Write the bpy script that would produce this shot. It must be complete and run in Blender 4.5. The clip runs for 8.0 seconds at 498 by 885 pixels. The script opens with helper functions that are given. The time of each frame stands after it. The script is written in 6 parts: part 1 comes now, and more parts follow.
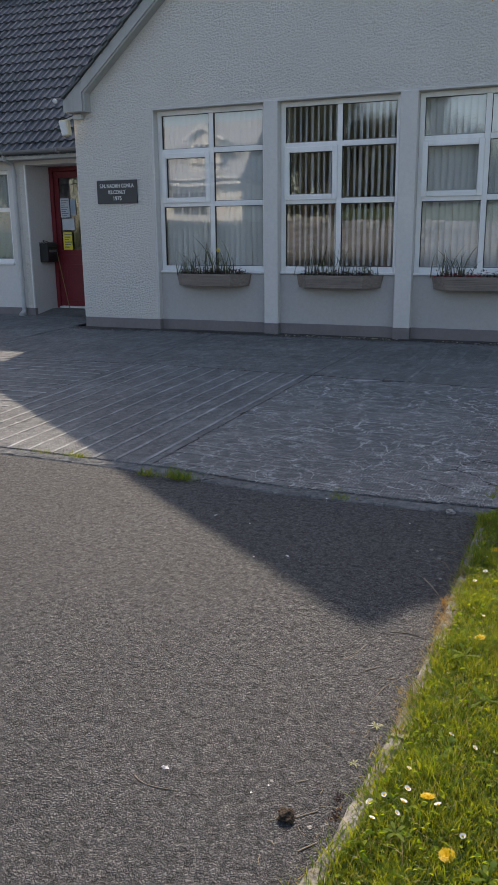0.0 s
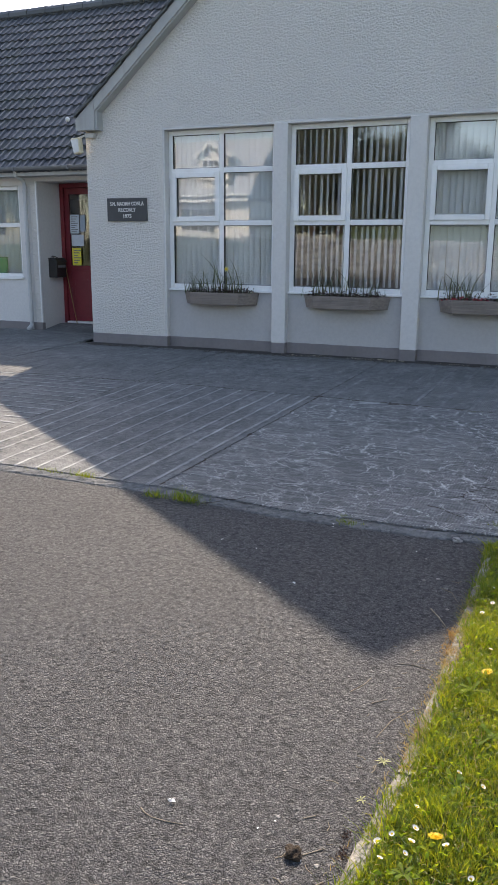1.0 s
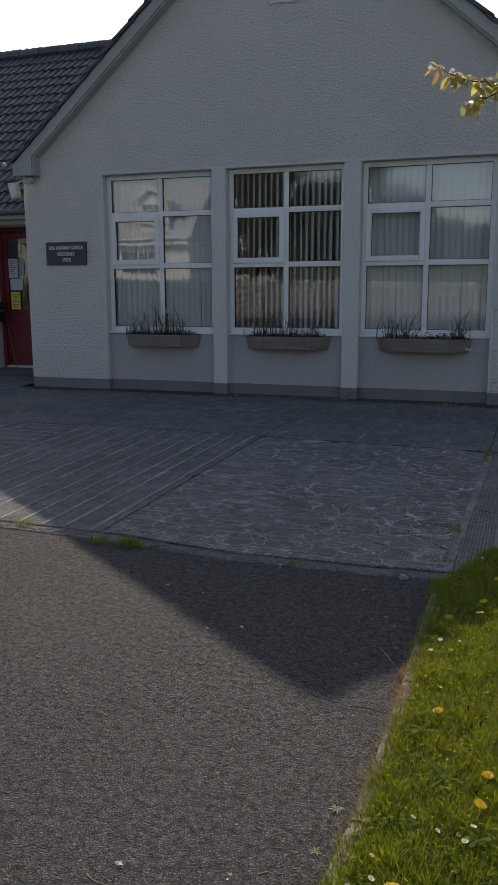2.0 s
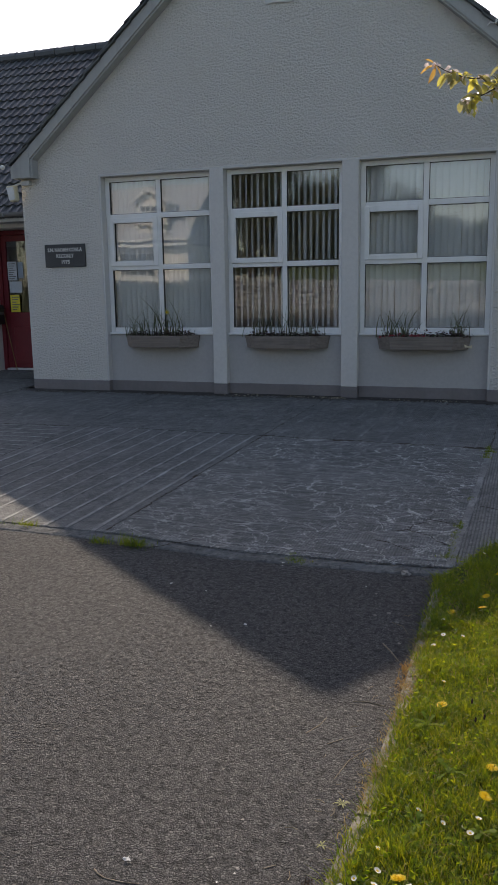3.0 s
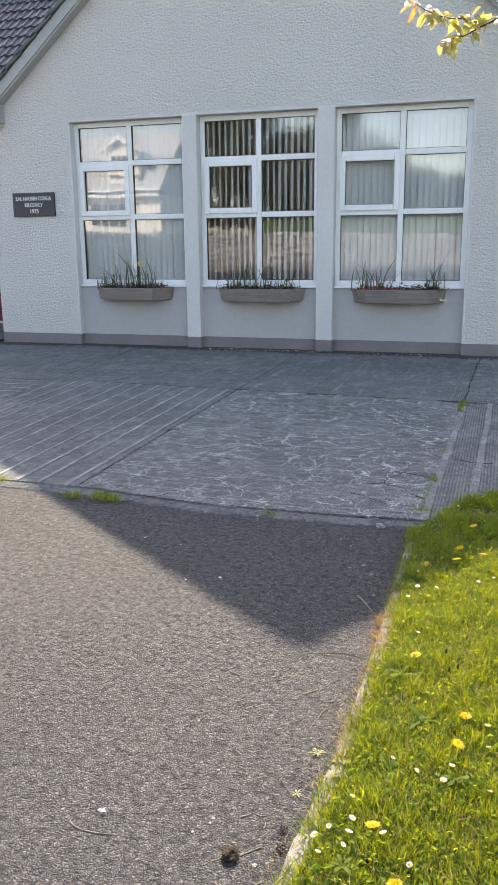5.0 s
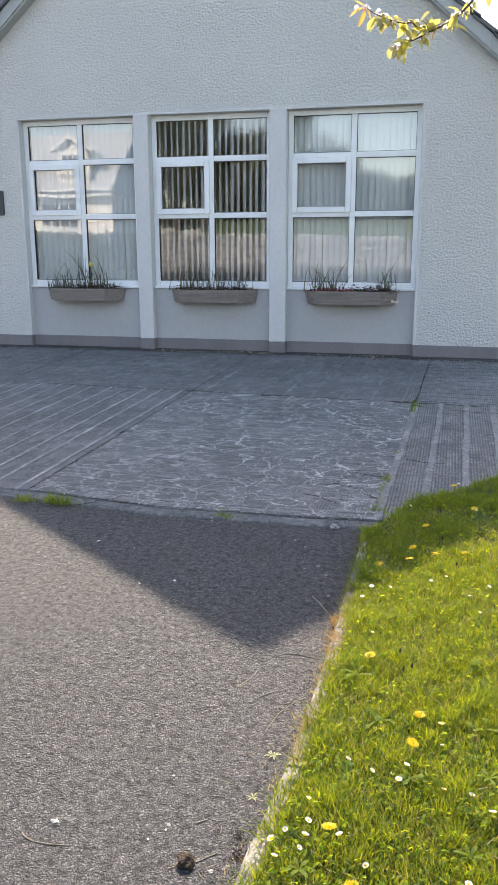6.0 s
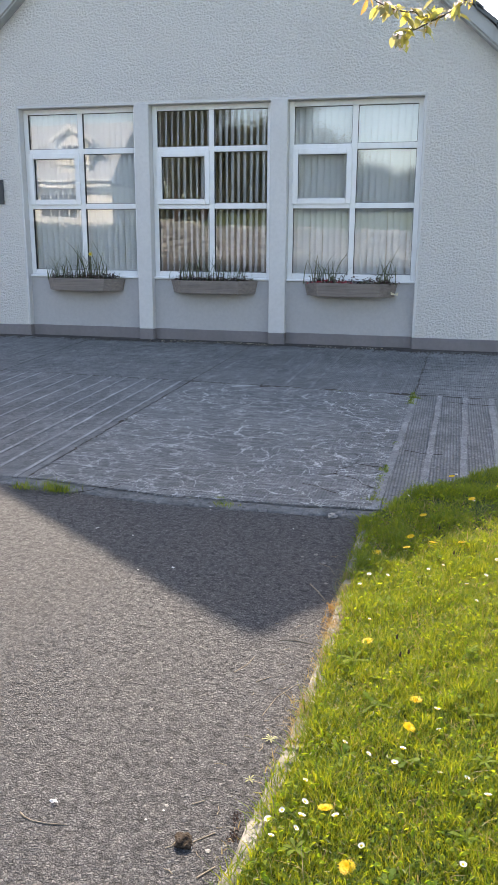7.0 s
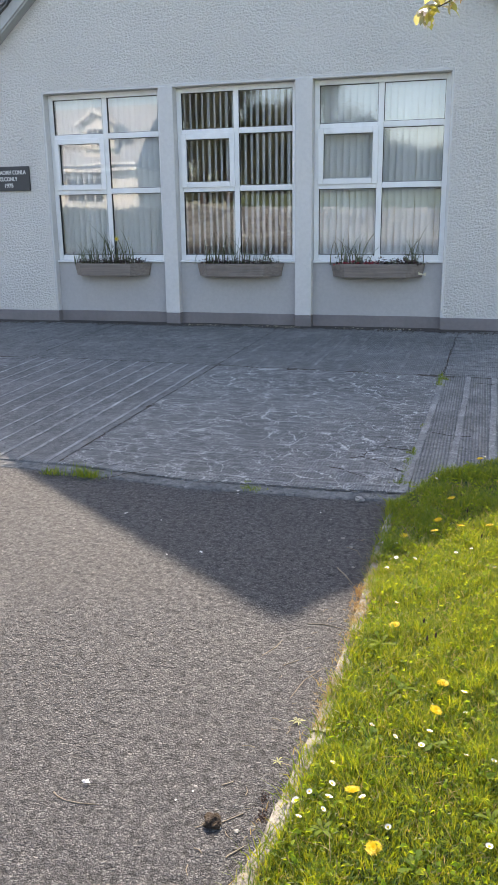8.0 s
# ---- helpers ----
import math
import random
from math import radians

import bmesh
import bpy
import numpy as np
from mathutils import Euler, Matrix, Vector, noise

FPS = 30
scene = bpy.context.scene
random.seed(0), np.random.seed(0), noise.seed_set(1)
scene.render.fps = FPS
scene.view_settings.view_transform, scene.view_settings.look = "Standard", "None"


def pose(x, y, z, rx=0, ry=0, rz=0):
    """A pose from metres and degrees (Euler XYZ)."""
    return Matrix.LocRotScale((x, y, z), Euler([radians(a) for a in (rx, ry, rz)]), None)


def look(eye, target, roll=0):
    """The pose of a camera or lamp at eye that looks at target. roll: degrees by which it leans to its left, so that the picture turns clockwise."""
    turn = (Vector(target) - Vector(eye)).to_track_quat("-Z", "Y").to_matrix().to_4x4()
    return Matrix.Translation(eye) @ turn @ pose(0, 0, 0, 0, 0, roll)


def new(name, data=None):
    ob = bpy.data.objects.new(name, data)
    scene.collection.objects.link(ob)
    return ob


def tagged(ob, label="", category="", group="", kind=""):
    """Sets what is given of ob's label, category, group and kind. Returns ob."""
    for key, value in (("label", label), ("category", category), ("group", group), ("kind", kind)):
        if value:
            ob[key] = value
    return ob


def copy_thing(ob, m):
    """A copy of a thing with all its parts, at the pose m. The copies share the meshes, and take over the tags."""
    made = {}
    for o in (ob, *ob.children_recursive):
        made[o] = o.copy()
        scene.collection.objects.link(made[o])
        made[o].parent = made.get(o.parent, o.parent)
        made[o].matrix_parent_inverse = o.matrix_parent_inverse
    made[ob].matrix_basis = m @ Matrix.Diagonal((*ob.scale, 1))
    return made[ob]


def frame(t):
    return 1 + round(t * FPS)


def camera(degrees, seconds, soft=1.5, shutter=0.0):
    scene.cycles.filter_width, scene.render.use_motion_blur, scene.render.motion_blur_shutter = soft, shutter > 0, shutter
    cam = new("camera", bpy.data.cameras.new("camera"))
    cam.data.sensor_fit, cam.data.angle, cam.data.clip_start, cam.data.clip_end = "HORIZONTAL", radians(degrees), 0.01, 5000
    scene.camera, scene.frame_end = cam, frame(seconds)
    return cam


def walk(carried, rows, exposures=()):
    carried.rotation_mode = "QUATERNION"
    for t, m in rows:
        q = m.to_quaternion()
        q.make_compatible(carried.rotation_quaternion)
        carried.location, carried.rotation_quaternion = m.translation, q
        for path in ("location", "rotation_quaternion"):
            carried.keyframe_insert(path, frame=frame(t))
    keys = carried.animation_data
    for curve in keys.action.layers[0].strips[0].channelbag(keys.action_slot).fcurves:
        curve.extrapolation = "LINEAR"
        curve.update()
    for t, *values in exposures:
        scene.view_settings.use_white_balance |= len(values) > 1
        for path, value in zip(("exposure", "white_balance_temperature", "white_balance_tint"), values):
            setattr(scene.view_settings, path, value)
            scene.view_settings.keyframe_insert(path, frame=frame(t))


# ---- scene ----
cam = camera(34.2, 8.0, soft=1.3)
PATH = [
    (0, (3.936, 0.088, 1.342), (3.185, 1.87, 0.834), -0.6),
    (0.5, (3.918, 0.083, 1.336), (3.163, 1.865, 0.833), 0.3),
    (1, (3.911, 0.081, 1.389), (3.15, 1.869, 0.917), 0.4),
    (1.5, (3.917, 0.088, 1.43), (3.22, 1.923, 1.05), 0.1),
    (1.7, (3.911, 0.11, 1.401), (3.258, 1.962, 1.025), 0.1),
    (3, (3.912, 0.094, 1.386), (3.267, 1.95, 1.011), -0.9),
    (3.5, (3.911, 0.098, 1.38), (3.267, 1.953, 1.0), -1.6),
    (4, (3.904, 0.096, 1.369), (3.26, 1.942, 0.944), -2.1),
    (4.5, (3.896, 0.114, 1.358), (3.258, 1.948, 0.878), -1.9),
    (5, (3.897, 0.132, 1.367), (3.319, 1.984, 0.883), -0.6),
    (5.2, (3.9, 0.133, 1.367), (3.372, 2.0, 0.884), -0.2),
    (6.5, (3.893, 0.151, 1.361), (3.43, 2.035, 0.879), -0.1),
    (7, (3.894, 0.131, 1.348), (3.43, 2.012, 0.849), 0.3),
    (7.5, (3.895, 0.129, 1.348), (3.425, 1.996, 0.806), 0.1),
    (8, (3.905, 0.125, 1.362), (3.376, 1.976, 0.821), -0.8),
]
EXPOSURES = [(0, 0.77, 7270, 16), (0.5, 1.32, 7270, 16), (1, 1.3, 7270, 16), (1.5, 0.2, 7320, 16), (1.7, -0.07, 7320, 16), (2.8, 0.18, 7520, 16), (3, 0.32, 7520, 16), (3.5, 0.85, 7720, 16), (4, 1.27, 7770, 16), (4.5, 1.6, 7770, 16), (5, 1.81, 7770, 16), (6.5, 1.79, 7420, 16), (8, 1.75, 7420, 16)]
walk(cam, [(t, look(eye, target, roll)) for t, eye, target, roll in PATH], EXPOSURES)

# ---- world and sun ----
SUN_WAY = Vector((0.374, -1.147, -1.0)).normalized()
world = bpy.data.worlds.new("sky")
world.use_nodes = True
scene.world = world
wn = world.node_tree.nodes
sky = wn.new("ShaderNodeTexSky")
sky.sky_type, sky.sun_disc = "NISHITA", False
sky.sun_elevation = math.asin(-SUN_WAY.z)
sky.sun_rotation = math.atan2(-SUN_WAY.x, -SUN_WAY.y)
sky.altitude, sky.air_density, sky.dust_density, sky.ozone_density = 60, 1.0, 1.4, 0.9
world.node_tree.links.new(sky.outputs[0], wn["Background"].inputs[0])
wn["Background"].inputs[1].default_value = 0.15
sun = new("sun", bpy.data.lights.new("sun", "SUN"))
sun.data.energy, sun.data.angle, sun.data.color = 3.6, radians(0.5), (1.0, 0.93, 0.81)
sun.matrix_world = Matrix.Translation((-6, 30, 26)) @ SUN_WAY.to_track_quat("-Z", "Y").to_matrix().to_4x4()


# ---- small tools ----
def part(name, bm, material, parent=None, label="", smooth=False):
    data = bpy.data.meshes.new(name)
    bm.to_mesh(data)
    bm.free()
    data.materials.append(material)
    if smooth:
        data.shade_smooth()
    ob = new(name, data)
    ob.parent = parent
    if label:
        ob["label"] = label
    return ob


def raw(name, verts, faces, material, parent=None, smooth=False):
    data = bpy.data.meshes.new(name)
    data.from_pydata(verts, [], faces)
    data.materials.append(material)
    if smooth:
        data.shade_smooth()
    ob = new(name, data)
    ob.parent = parent
    return ob


def share(name, data, parent, m):
    ob = new(name, data)
    ob.parent = parent
    ob.matrix_local = m
    return ob


def thing(name, at, label, category, group="", kind=""):
    ob = new(name)
    ob.matrix_world = at if isinstance(at, Matrix) else Matrix.Translation(at)
    return tagged(ob, label, category, group, kind)


def box(bm, x0, x1, y0, y1, z0, z1, bevel=0.0, segments=1, m=None):
    r = bmesh.ops.create_cube(bm, size=1.0, matrix=Matrix.Translation(((x0 + x1) / 2, (y0 + y1) / 2, (z0 + z1) / 2)) @ Matrix.Diagonal((x1 - x0, y1 - y0, z1 - z0, 1)))
    vs = r["verts"]
    if bevel:
        es = list({e for v in vs for e in v.link_edges})
        r = bmesh.ops.bevel(bm, geom=es, offset=bevel, segments=segments, affect="EDGES", profile=0.5)
        vs = list({v for f in r["faces"] for v in f.verts} | {v for v in vs if v.is_valid})
    if m is not None:
        bmesh.ops.transform(bm, matrix=m, verts=vs)
    return bm


def boxed(x0, x1, y0, y1, z0, z1, bevel=0.0, segments=1):
    return box(bmesh.new(), x0, x1, y0, y1, z0, z1, bevel, segments)


def prism(pts, axis, a, b, bevel=0.0):
    """A flat outline carried along an axis from a to b."""
    bm = bmesh.new()
    put = {"x": lambda p, k: (k, p[0], p[1]), "y": lambda p, k: (p[0], k, p[1]), "z": lambda p, k: (p[0], p[1], k)}[axis]
    lo, hi = [bm.verts.new(put(p, a)) for p in pts], [bm.verts.new(put(p, b)) for p in pts]
    bm.faces.new(lo), bm.faces.new(hi[::-1])
    n = len(pts)
    for i in range(n):
        bm.faces.new((lo[i], hi[i], hi[(i + 1) % n], lo[(i + 1) % n]))
    bmesh.ops.recalc_face_normals(bm, faces=bm.faces)
    if bevel:
        bmesh.ops.bevel(bm, geom=[e for e in bm.edges if e.calc_face_angle(0) > 0.4], offset=bevel, segments=1, affect="EDGES")
    return bm


def tube(bm, pts, radii, sides=7, cap=True):
    """A round bar through points, of changing radius."""
    pts = [Vector(p) for p in pts]
    rings, up = [], Vector((0.13, 0.31, 0.94))
    for i, p in enumerate(pts):
        d = (pts[min(i + 1, len(pts) - 1)] - pts[max(i - 1, 0)]).normalized()
        u = d.cross(up)
        u = u.normalized() if u.length > 0.05 else d.orthogonal().normalized()
        w = d.cross(u)
        r = radii[i] if isinstance(radii, (list, tuple)) else radii
        rings.append([bm.verts.new(p + r * (math.cos(a) * u + math.sin(a) * w)) for a in [k * math.tau / sides for k in range(sides)]])
    for a, b in zip(rings, rings[1:]):
        for k in range(sides):
            bm.faces.new((a[k], a[(k + 1) % sides], b[(k + 1) % sides], b[k]))
    if cap:
        bm.faces.new(rings[0][::-1]), bm.faces.new(rings[-1])
    return bm


# ---- materials ----
class Nodes:
    """A short hand for building node materials."""

    def __init__(self, name):
        self.mat = bpy.data.materials.new(name)
        self.mat.use_nodes = True
        self.t = self.mat.node_tree
        self.bsdf = self.t.nodes["Principled BSDF"]
        self.out = self.t.nodes["Material Output"]
        self.pos = self.n("ShaderNodeNewGeometry").outputs["Position"]

    def n(self, kind, props=(), **ins):
        node = self.t.nodes.new(kind)
        props = dict(props)
        if "feature" in props:
            node.feature = props["feature"]
        if "operation" in props:
            node.operation = props["operation"]
        if "data_type" in props:
            node.data_type, node.blend_type = props["data_type"], props["blend_type"]
        if "bands_direction" in props:
            node.bands_direction = props["bands_direction"]
        for key, value in ins.items():
            self.put(node.inputs[key.replace("_", " ")], value)
        return node

    def put(self, socket, value):
        if isinstance(value, bpy.types.NodeSocket):
            self.t.links.new(value, socket)
        elif isinstance(value, tuple) and len(value) == 3 and socket.type == "RGBA":
            socket.default_value = (*value, 1)
        else:
            socket.default_value = value

    def noise(self, scale, detail=4.0, rough=0.55, vector=None):
        return self.n("ShaderNodeTexNoise", Vector=vector or self.pos, Scale=scale, Detail=detail, Roughness=rough).outputs["Fac"]

    def cells(self, scale, feature="F1", out="Distance", vector=None, randomness=1.0):
        return self.n("ShaderNodeTexVoronoi", {"feature": feature}, Vector=vector or self.pos, Scale=scale, Randomness=randomness).outputs[out]

    def stretch(self, sx, sy, sz):
        return self.n("ShaderNodeMapping", Vector=self.pos, Scale=(sx, sy, sz)).outputs[0]

    def ramp(self, fac, lo, hi, a=0.0, b=1.0):
        return self.n("ShaderNodeMapRange", {}, Value=fac, From_Min=lo, From_Max=hi, To_Min=a, To_Max=b).outputs[0]

    def math(self, op, a, b=0.0):
        node = self.n("ShaderNodeMath", {"operation": op})
        self.put(node.inputs[0], a), self.put(node.inputs[1], b)
        return node.outputs[0]

    def mix(self, fac, a, b, blend="MIX"):
        node = self.n("ShaderNodeMix", {"data_type": "RGBA", "blend_type": blend})
        self.put(node.inputs[0], fac), self.put(node.inputs[6], a), self.put(node.inputs[7], b)
        return node.outputs[2]

    def bump(self, height, strength, distance, normal=None):
        node = self.n("ShaderNodeBump", Strength=strength, Distance=distance, Height=height)
        if normal is not None:
            self.put(node.inputs["Normal"], normal)
        return node.outputs[0]

    def done(self, colour, rough=0.8, normal=None, **more):
        self.put(self.bsdf.inputs["Base Color"], colour), self.put(self.bsdf.inputs["Roughness"], rough)
        if normal is not None:
            self.put(self.bsdf.inputs["Normal"], normal)
        for key, value in more.items():
            self.put(self.bsdf.inputs[key.replace("_", " ")], value)
        return self.mat


def painted(name, a, b, rough=0.6, grain=60.0, relief=0.15, stain=1.3, dirt=None):
    """Paint or plaster with broad stains and fine grain."""
    k = Nodes(name)
    c = k.mix(k.ramp(k.noise(stain, 5), 0.3, 0.7), a, b)
    c = k.mix(k.ramp(k.noise(grain * 0.4, 3), 0.35, 0.75, 0.0, 0.35), c, tuple(v * 0.8 for v in a))
    if dirt:
        streak = k.noise(1.0, 5, vector=k.stretch(9.0, 9.0, 1.1))
        c = k.mix(k.ramp(streak, 0.52, 0.75, 0.0, 0.5), c, dirt)
    return k.done(c, rough, k.bump(k.noise(grain, 4), relief, 0.01))


def roughcast():
    k = Nodes("roughcast_render")
    warp = k.n("ShaderNodeVectorMath", {"operation": "MULTIPLY_ADD"})
    k.put(warp.inputs[0], k.n("ShaderNodeTexNoise", Vector=k.pos, Scale=30.0, Detail=3.0).outputs["Color"])
    warp.inputs[1].default_value = (0.06, 0.06, 0.03)
    k.put(warp.inputs[2], k.stretch(0.92, 1.0, 1.08))
    blob = k.math("SUBTRACT", 1.0, k.cells(42.0, "SMOOTH_F1", vector=warp.outputs[0]))
    h = k.math("ADD", k.math("MULTIPLY", blob, 0.9), k.math("MULTIPLY", k.noise(90.0, 4, 0.6), 0.5))
    c = k.mix(k.ramp(k.noise(0.9, 5), 0.3, 0.7), (0.715, 0.685, 0.64), (0.76, 0.73, 0.685))
    # Crevice shade put into the colour: low parts of the relief are darkened.
    c = k.mix(k.ramp(h, 0.4, 0.8, 0.14, 0.0), c, (0.55, 0.54, 0.52))
    streak = k.noise(1.0, 5, vector=k.stretch(7.0, 7.0, 0.8))
    c = k.mix(k.ramp(streak, 0.6, 0.85, 0.0, 0.14), c, (0.62, 0.61, 0.58))
    return k.done(c, 0.85, k.bump(h, 0.85, 0.045))


def asphalt():
    """Rolled stone chippings with dark bitumen between them. The gap colour also carries crevice shade."""
    k = Nodes("asphalt_chippings")
    warp = k.n("ShaderNodeVectorMath", {"operation": "MULTIPLY_ADD"})
    k.put(warp.inputs[0], k.n("ShaderNodeTexNoise", Vector=k.pos, Scale=110.0, Detail=3.0).outputs["Color"])
    warp.inputs[1].default_value = (0.016, 0.016, 0.016)
    k.put(warp.inputs[2], k.pos)
    cell = k.n("ShaderNodeTexVoronoi", {"feature": "F1"}, Vector=warp.outputs[0], Scale=112.0)
    sep = k.n("ShaderNodeSeparateColor", Color=cell.outputs["Color"])
    edge = k.cells(112.0, "DISTANCE_TO_EDGE", vector=warp.outputs[0])
    c = k.mix(k.ramp(sep.outputs[0], 0.05, 0.95), (0.082, 0.084, 0.09), (0.190, 0.190, 0.193))
    c = k.mix(k.ramp(sep.outputs[1], 0.93, 1.0, 0.0, 0.8), c, (0.30, 0.29, 0.285))
    c = k.mix(k.ramp(k.noise(1.1, 5), 0.35, 0.7, 0.0, 0.3), c, (0.095, 0.092, 0.092))
    c = k.mix(k.ramp(k.noise(0.45, 3), 0.45, 0.65, 0.0, 0.25), c, (0.065, 0.066, 0.07))
    c = k.mix(k.ramp(k.noise(9.0, 4, 0.7), 0.55, 0.72, 0.0, 0.35), c, (0.155, 0.147, 0.143))
    lost = k.ramp(k.noise(34.0, 4, 0.75), 0.52, 0.59)
    c = k.mix(k.math("MULTIPLY", lost, 0.66), c, (0.024, 0.024, 0.026))
    proud = k.ramp(k.noise(46.0, 3, 0.7), 0.54, 0.62)
    c = k.mix(k.math("MULTIPLY", proud, 0.4), c, (0.26, 0.255, 0.25))
    gap = k.math("MULTIPLY", k.ramp(edge, 0.0, 0.2, 1.0, 0.0), k.ramp(k.noise(55.0, 3, 0.65), 0.3, 0.5, 0.15, 0.8))
    c = k.mix(gap, c, (0.014, 0.014, 0.016))
    h = k.math("ADD", k.math("MULTIPLY", k.ramp(edge, 0.0, 0.4), 1.3), k.math("MULTIPLY", sep.outputs[2], 0.8))
    h = k.math("SUBTRACT", h, k.math("MULTIPLY", lost, 0.9))
    h = k.math("ADD", h, k.math("MULTIPLY", k.noise(190.0, 3, 0.6), 0.4))
    return k.done(c, 0.72, k.bump(h, 1.0, 0.0075), Specular_IOR_Level=0.3)


def concrete(name, way, crazed=0.0, light=1.0, ribbed=0.6, fade=0.0, fine=19.0):
    """Tamped concrete, with fine ribs across the given axis, pale crazing and dark stains."""
    k = Nodes(name)
    g = lambda v: tuple(light * c for c in v)
    c = k.mix(k.ramp(k.noise(1.3, 6, 0.6), 0.32, 0.68), g((0.104, 0.107, 0.104)), g((0.186, 0.189, 0.183)))
    c = k.mix(k.ramp(k.noise(0.5, 5), 0.46, 0.7, 0.0, 0.65), c, g((0.072, 0.074, 0.075)))
    c = k.mix(k.ramp(k.noise(5.0, 6, 0.75), 0.47, 0.66, 0.0, 0.7), c, g((0.078, 0.08, 0.081)))
    c = k.mix(k.ramp(k.noise(24.0, 6, 0.8), 0.5, 0.66, 0.0, 0.6), c, g((0.31, 0.305, 0.29)))
    c = k.mix(k.ramp(k.noise(52.0, 4, 0.75), 0.53, 0.66, 0.0, 0.85), c, g((0.04, 0.04, 0.041)))
    drag = k.noise(1.0, 6, 0.7, vector=k.stretch(*((1.6, 22.0, 1.0) if crazed else (9.0, 3.0, 1.0))))
    c = k.mix(k.ramp(drag, 0.5, 0.66, 0.0, 0.35), c, g((0.31, 0.315, 0.305)))
    scrape = k.noise(1.0, 6, 0.75, vector=k.stretch(3.0, 60.0, 1.0))
    c = k.mix(k.ramp(scrape, 0.54, 0.68, 0.0, 0.4), c, g((0.05, 0.052, 0.054)))
    if fade:
        c = k.mix(k.ramp(k.noise(2.6, 6, 0.75), 0.42, 0.6, 0.0, fade), c, (0.12, 0.122, 0.12))
    ribs = k.n("ShaderNodeTexWave", {"bands_direction": "X" if way == "x" else "Y"}, Vector=k.pos, Scale=fine, Distortion=0.8, Detail=2.0, Detail_Scale=3.0).outputs["Fac"]
    mask = k.math("MULTIPLY", k.ramp(k.noise(1.4, 4), *((0.3, 0.44) if fine > 18 else (0.1, 0.2))), k.ramp(k.noise(22.0, 4, 0.7), 0.28, 0.5))
    groove = k.math("MULTIPLY", k.ramp(ribs, 0.45, 0.8), mask)
    c = k.mix(k.math("MULTIPLY", groove, ribbed), c, g((0.05, 0.05, 0.05)))
    if crazed:
        for scale, width, lo in ((4.4, 0.016, 0.41), (7.4, 0.022, 0.42), (12.5, 0.026, 0.48)):
            w = k.n("ShaderNodeVectorMath", {"operation": "MULTIPLY_ADD"})
            k.put(w.inputs[0], k.n("ShaderNodeTexNoise", Vector=k.pos, Scale=scale * 0.8, Detail=6.0, Roughness=0.65).outputs["Color"])
            w.inputs[1].default_value = (0.34, 0.34, 0.0)
            k.put(w.inputs[2], k.pos)
            vein = k.ramp(k.cells(scale, "DISTANCE_TO_EDGE", vector=w.outputs[0]), 0.0, width, 1.0, 0.0)
            where = k.ramp(k.noise(scale * 0.45, 4, 0.65), lo, lo + 0.14)
            c = k.mix(k.math("MULTIPLY", k.math("MULTIPLY", vein, where), crazed), c, (0.60, 0.60, 0.575))
    h = k.math("ADD", k.math("MULTIPLY", groove, -1.3 * ribbed), k.math("ADD", k.noise(40.0, 6, 0.75), k.math("MULTIPLY", k.noise(7.0, 5, 0.7), 0.8)))
    return k.done(c, 0.9, k.bump(h, 1.0, 0.018))


def leafy(name, a, b, through_a, through_b, share_through=0.5, rough=0.5, gloss=0.3):
    """Leaves and blades: part of the light passes through them."""
    k = Nodes(name)
    rnd = k.n("ShaderNodeNewGeometry").outputs["Random Per Island"]
    c = k.mix(rnd, a, b)
    c = k.mix(k.ramp(k.noise(2.2, 3), 0.35, 0.7, 0.0, 0.5), c, tuple(v * 0.75 for v in a))
    k.done(c, rough, Specular_IOR_Level=gloss)
    tr = k.n("ShaderNodeBsdfTranslucent", Color=k.mix(rnd, through_a, through_b))
    mixed = k.n("ShaderNodeMixShader", Fac=share_through)
    k.t.links.new(k.bsdf.outputs[0], mixed.inputs[1])
    k.t.links.new(tr.outputs[0], mixed.inputs[2])
    k.t.links.new(mixed.outputs[0], k.out.inputs[0])
    return k.mat


def tile_paint(name, a, b, moss):
    k = Nodes(name)
    rnd = k.n("ShaderNodeObjectInfo").outputs["Random"]
    c = k.mix(rnd, a, b)
    c = k.mix(k.ramp(k.noise(2.0, 5), 0.5, 0.75, 0.0, 0.6), c, moss)
    c = k.mix(k.ramp(k.noise(34.0, 4), 0.55, 0.8, 0.0, 0.5), c, (0.16, 0.16, 0.155))
    return k.done(c, 0.42, k.bump(k.noise(90.0, 4), 0.3, 0.006))


def timber(name, a, b, sx=1.2):
    k = Nodes(name)
    grain = k.noise(1.0, 5, vector=k.stretch(sx * 2.0, 30.0, 45.0))
    c = k.mix(k.ramp(grain, 0.3, 0.7), a, b)
    c = k.mix(k.ramp(k.noise(6.0, 4), 0.5, 0.75, 0.0, 0.5), c, tuple(v * 0.6 for v in a))
    return k.done(c, 0.75, k.bump(grain, 0.4, 0.004))


def glass(name, ior=1.6):
    k = Nodes(name)
    wavy = k.bump(k.noise(1.3, 2), 0.035, 0.02)
    return k.done((0.99, 1.0, 0.995), 0.0, wavy, Transmission_Weight=1.0, IOR=ior)


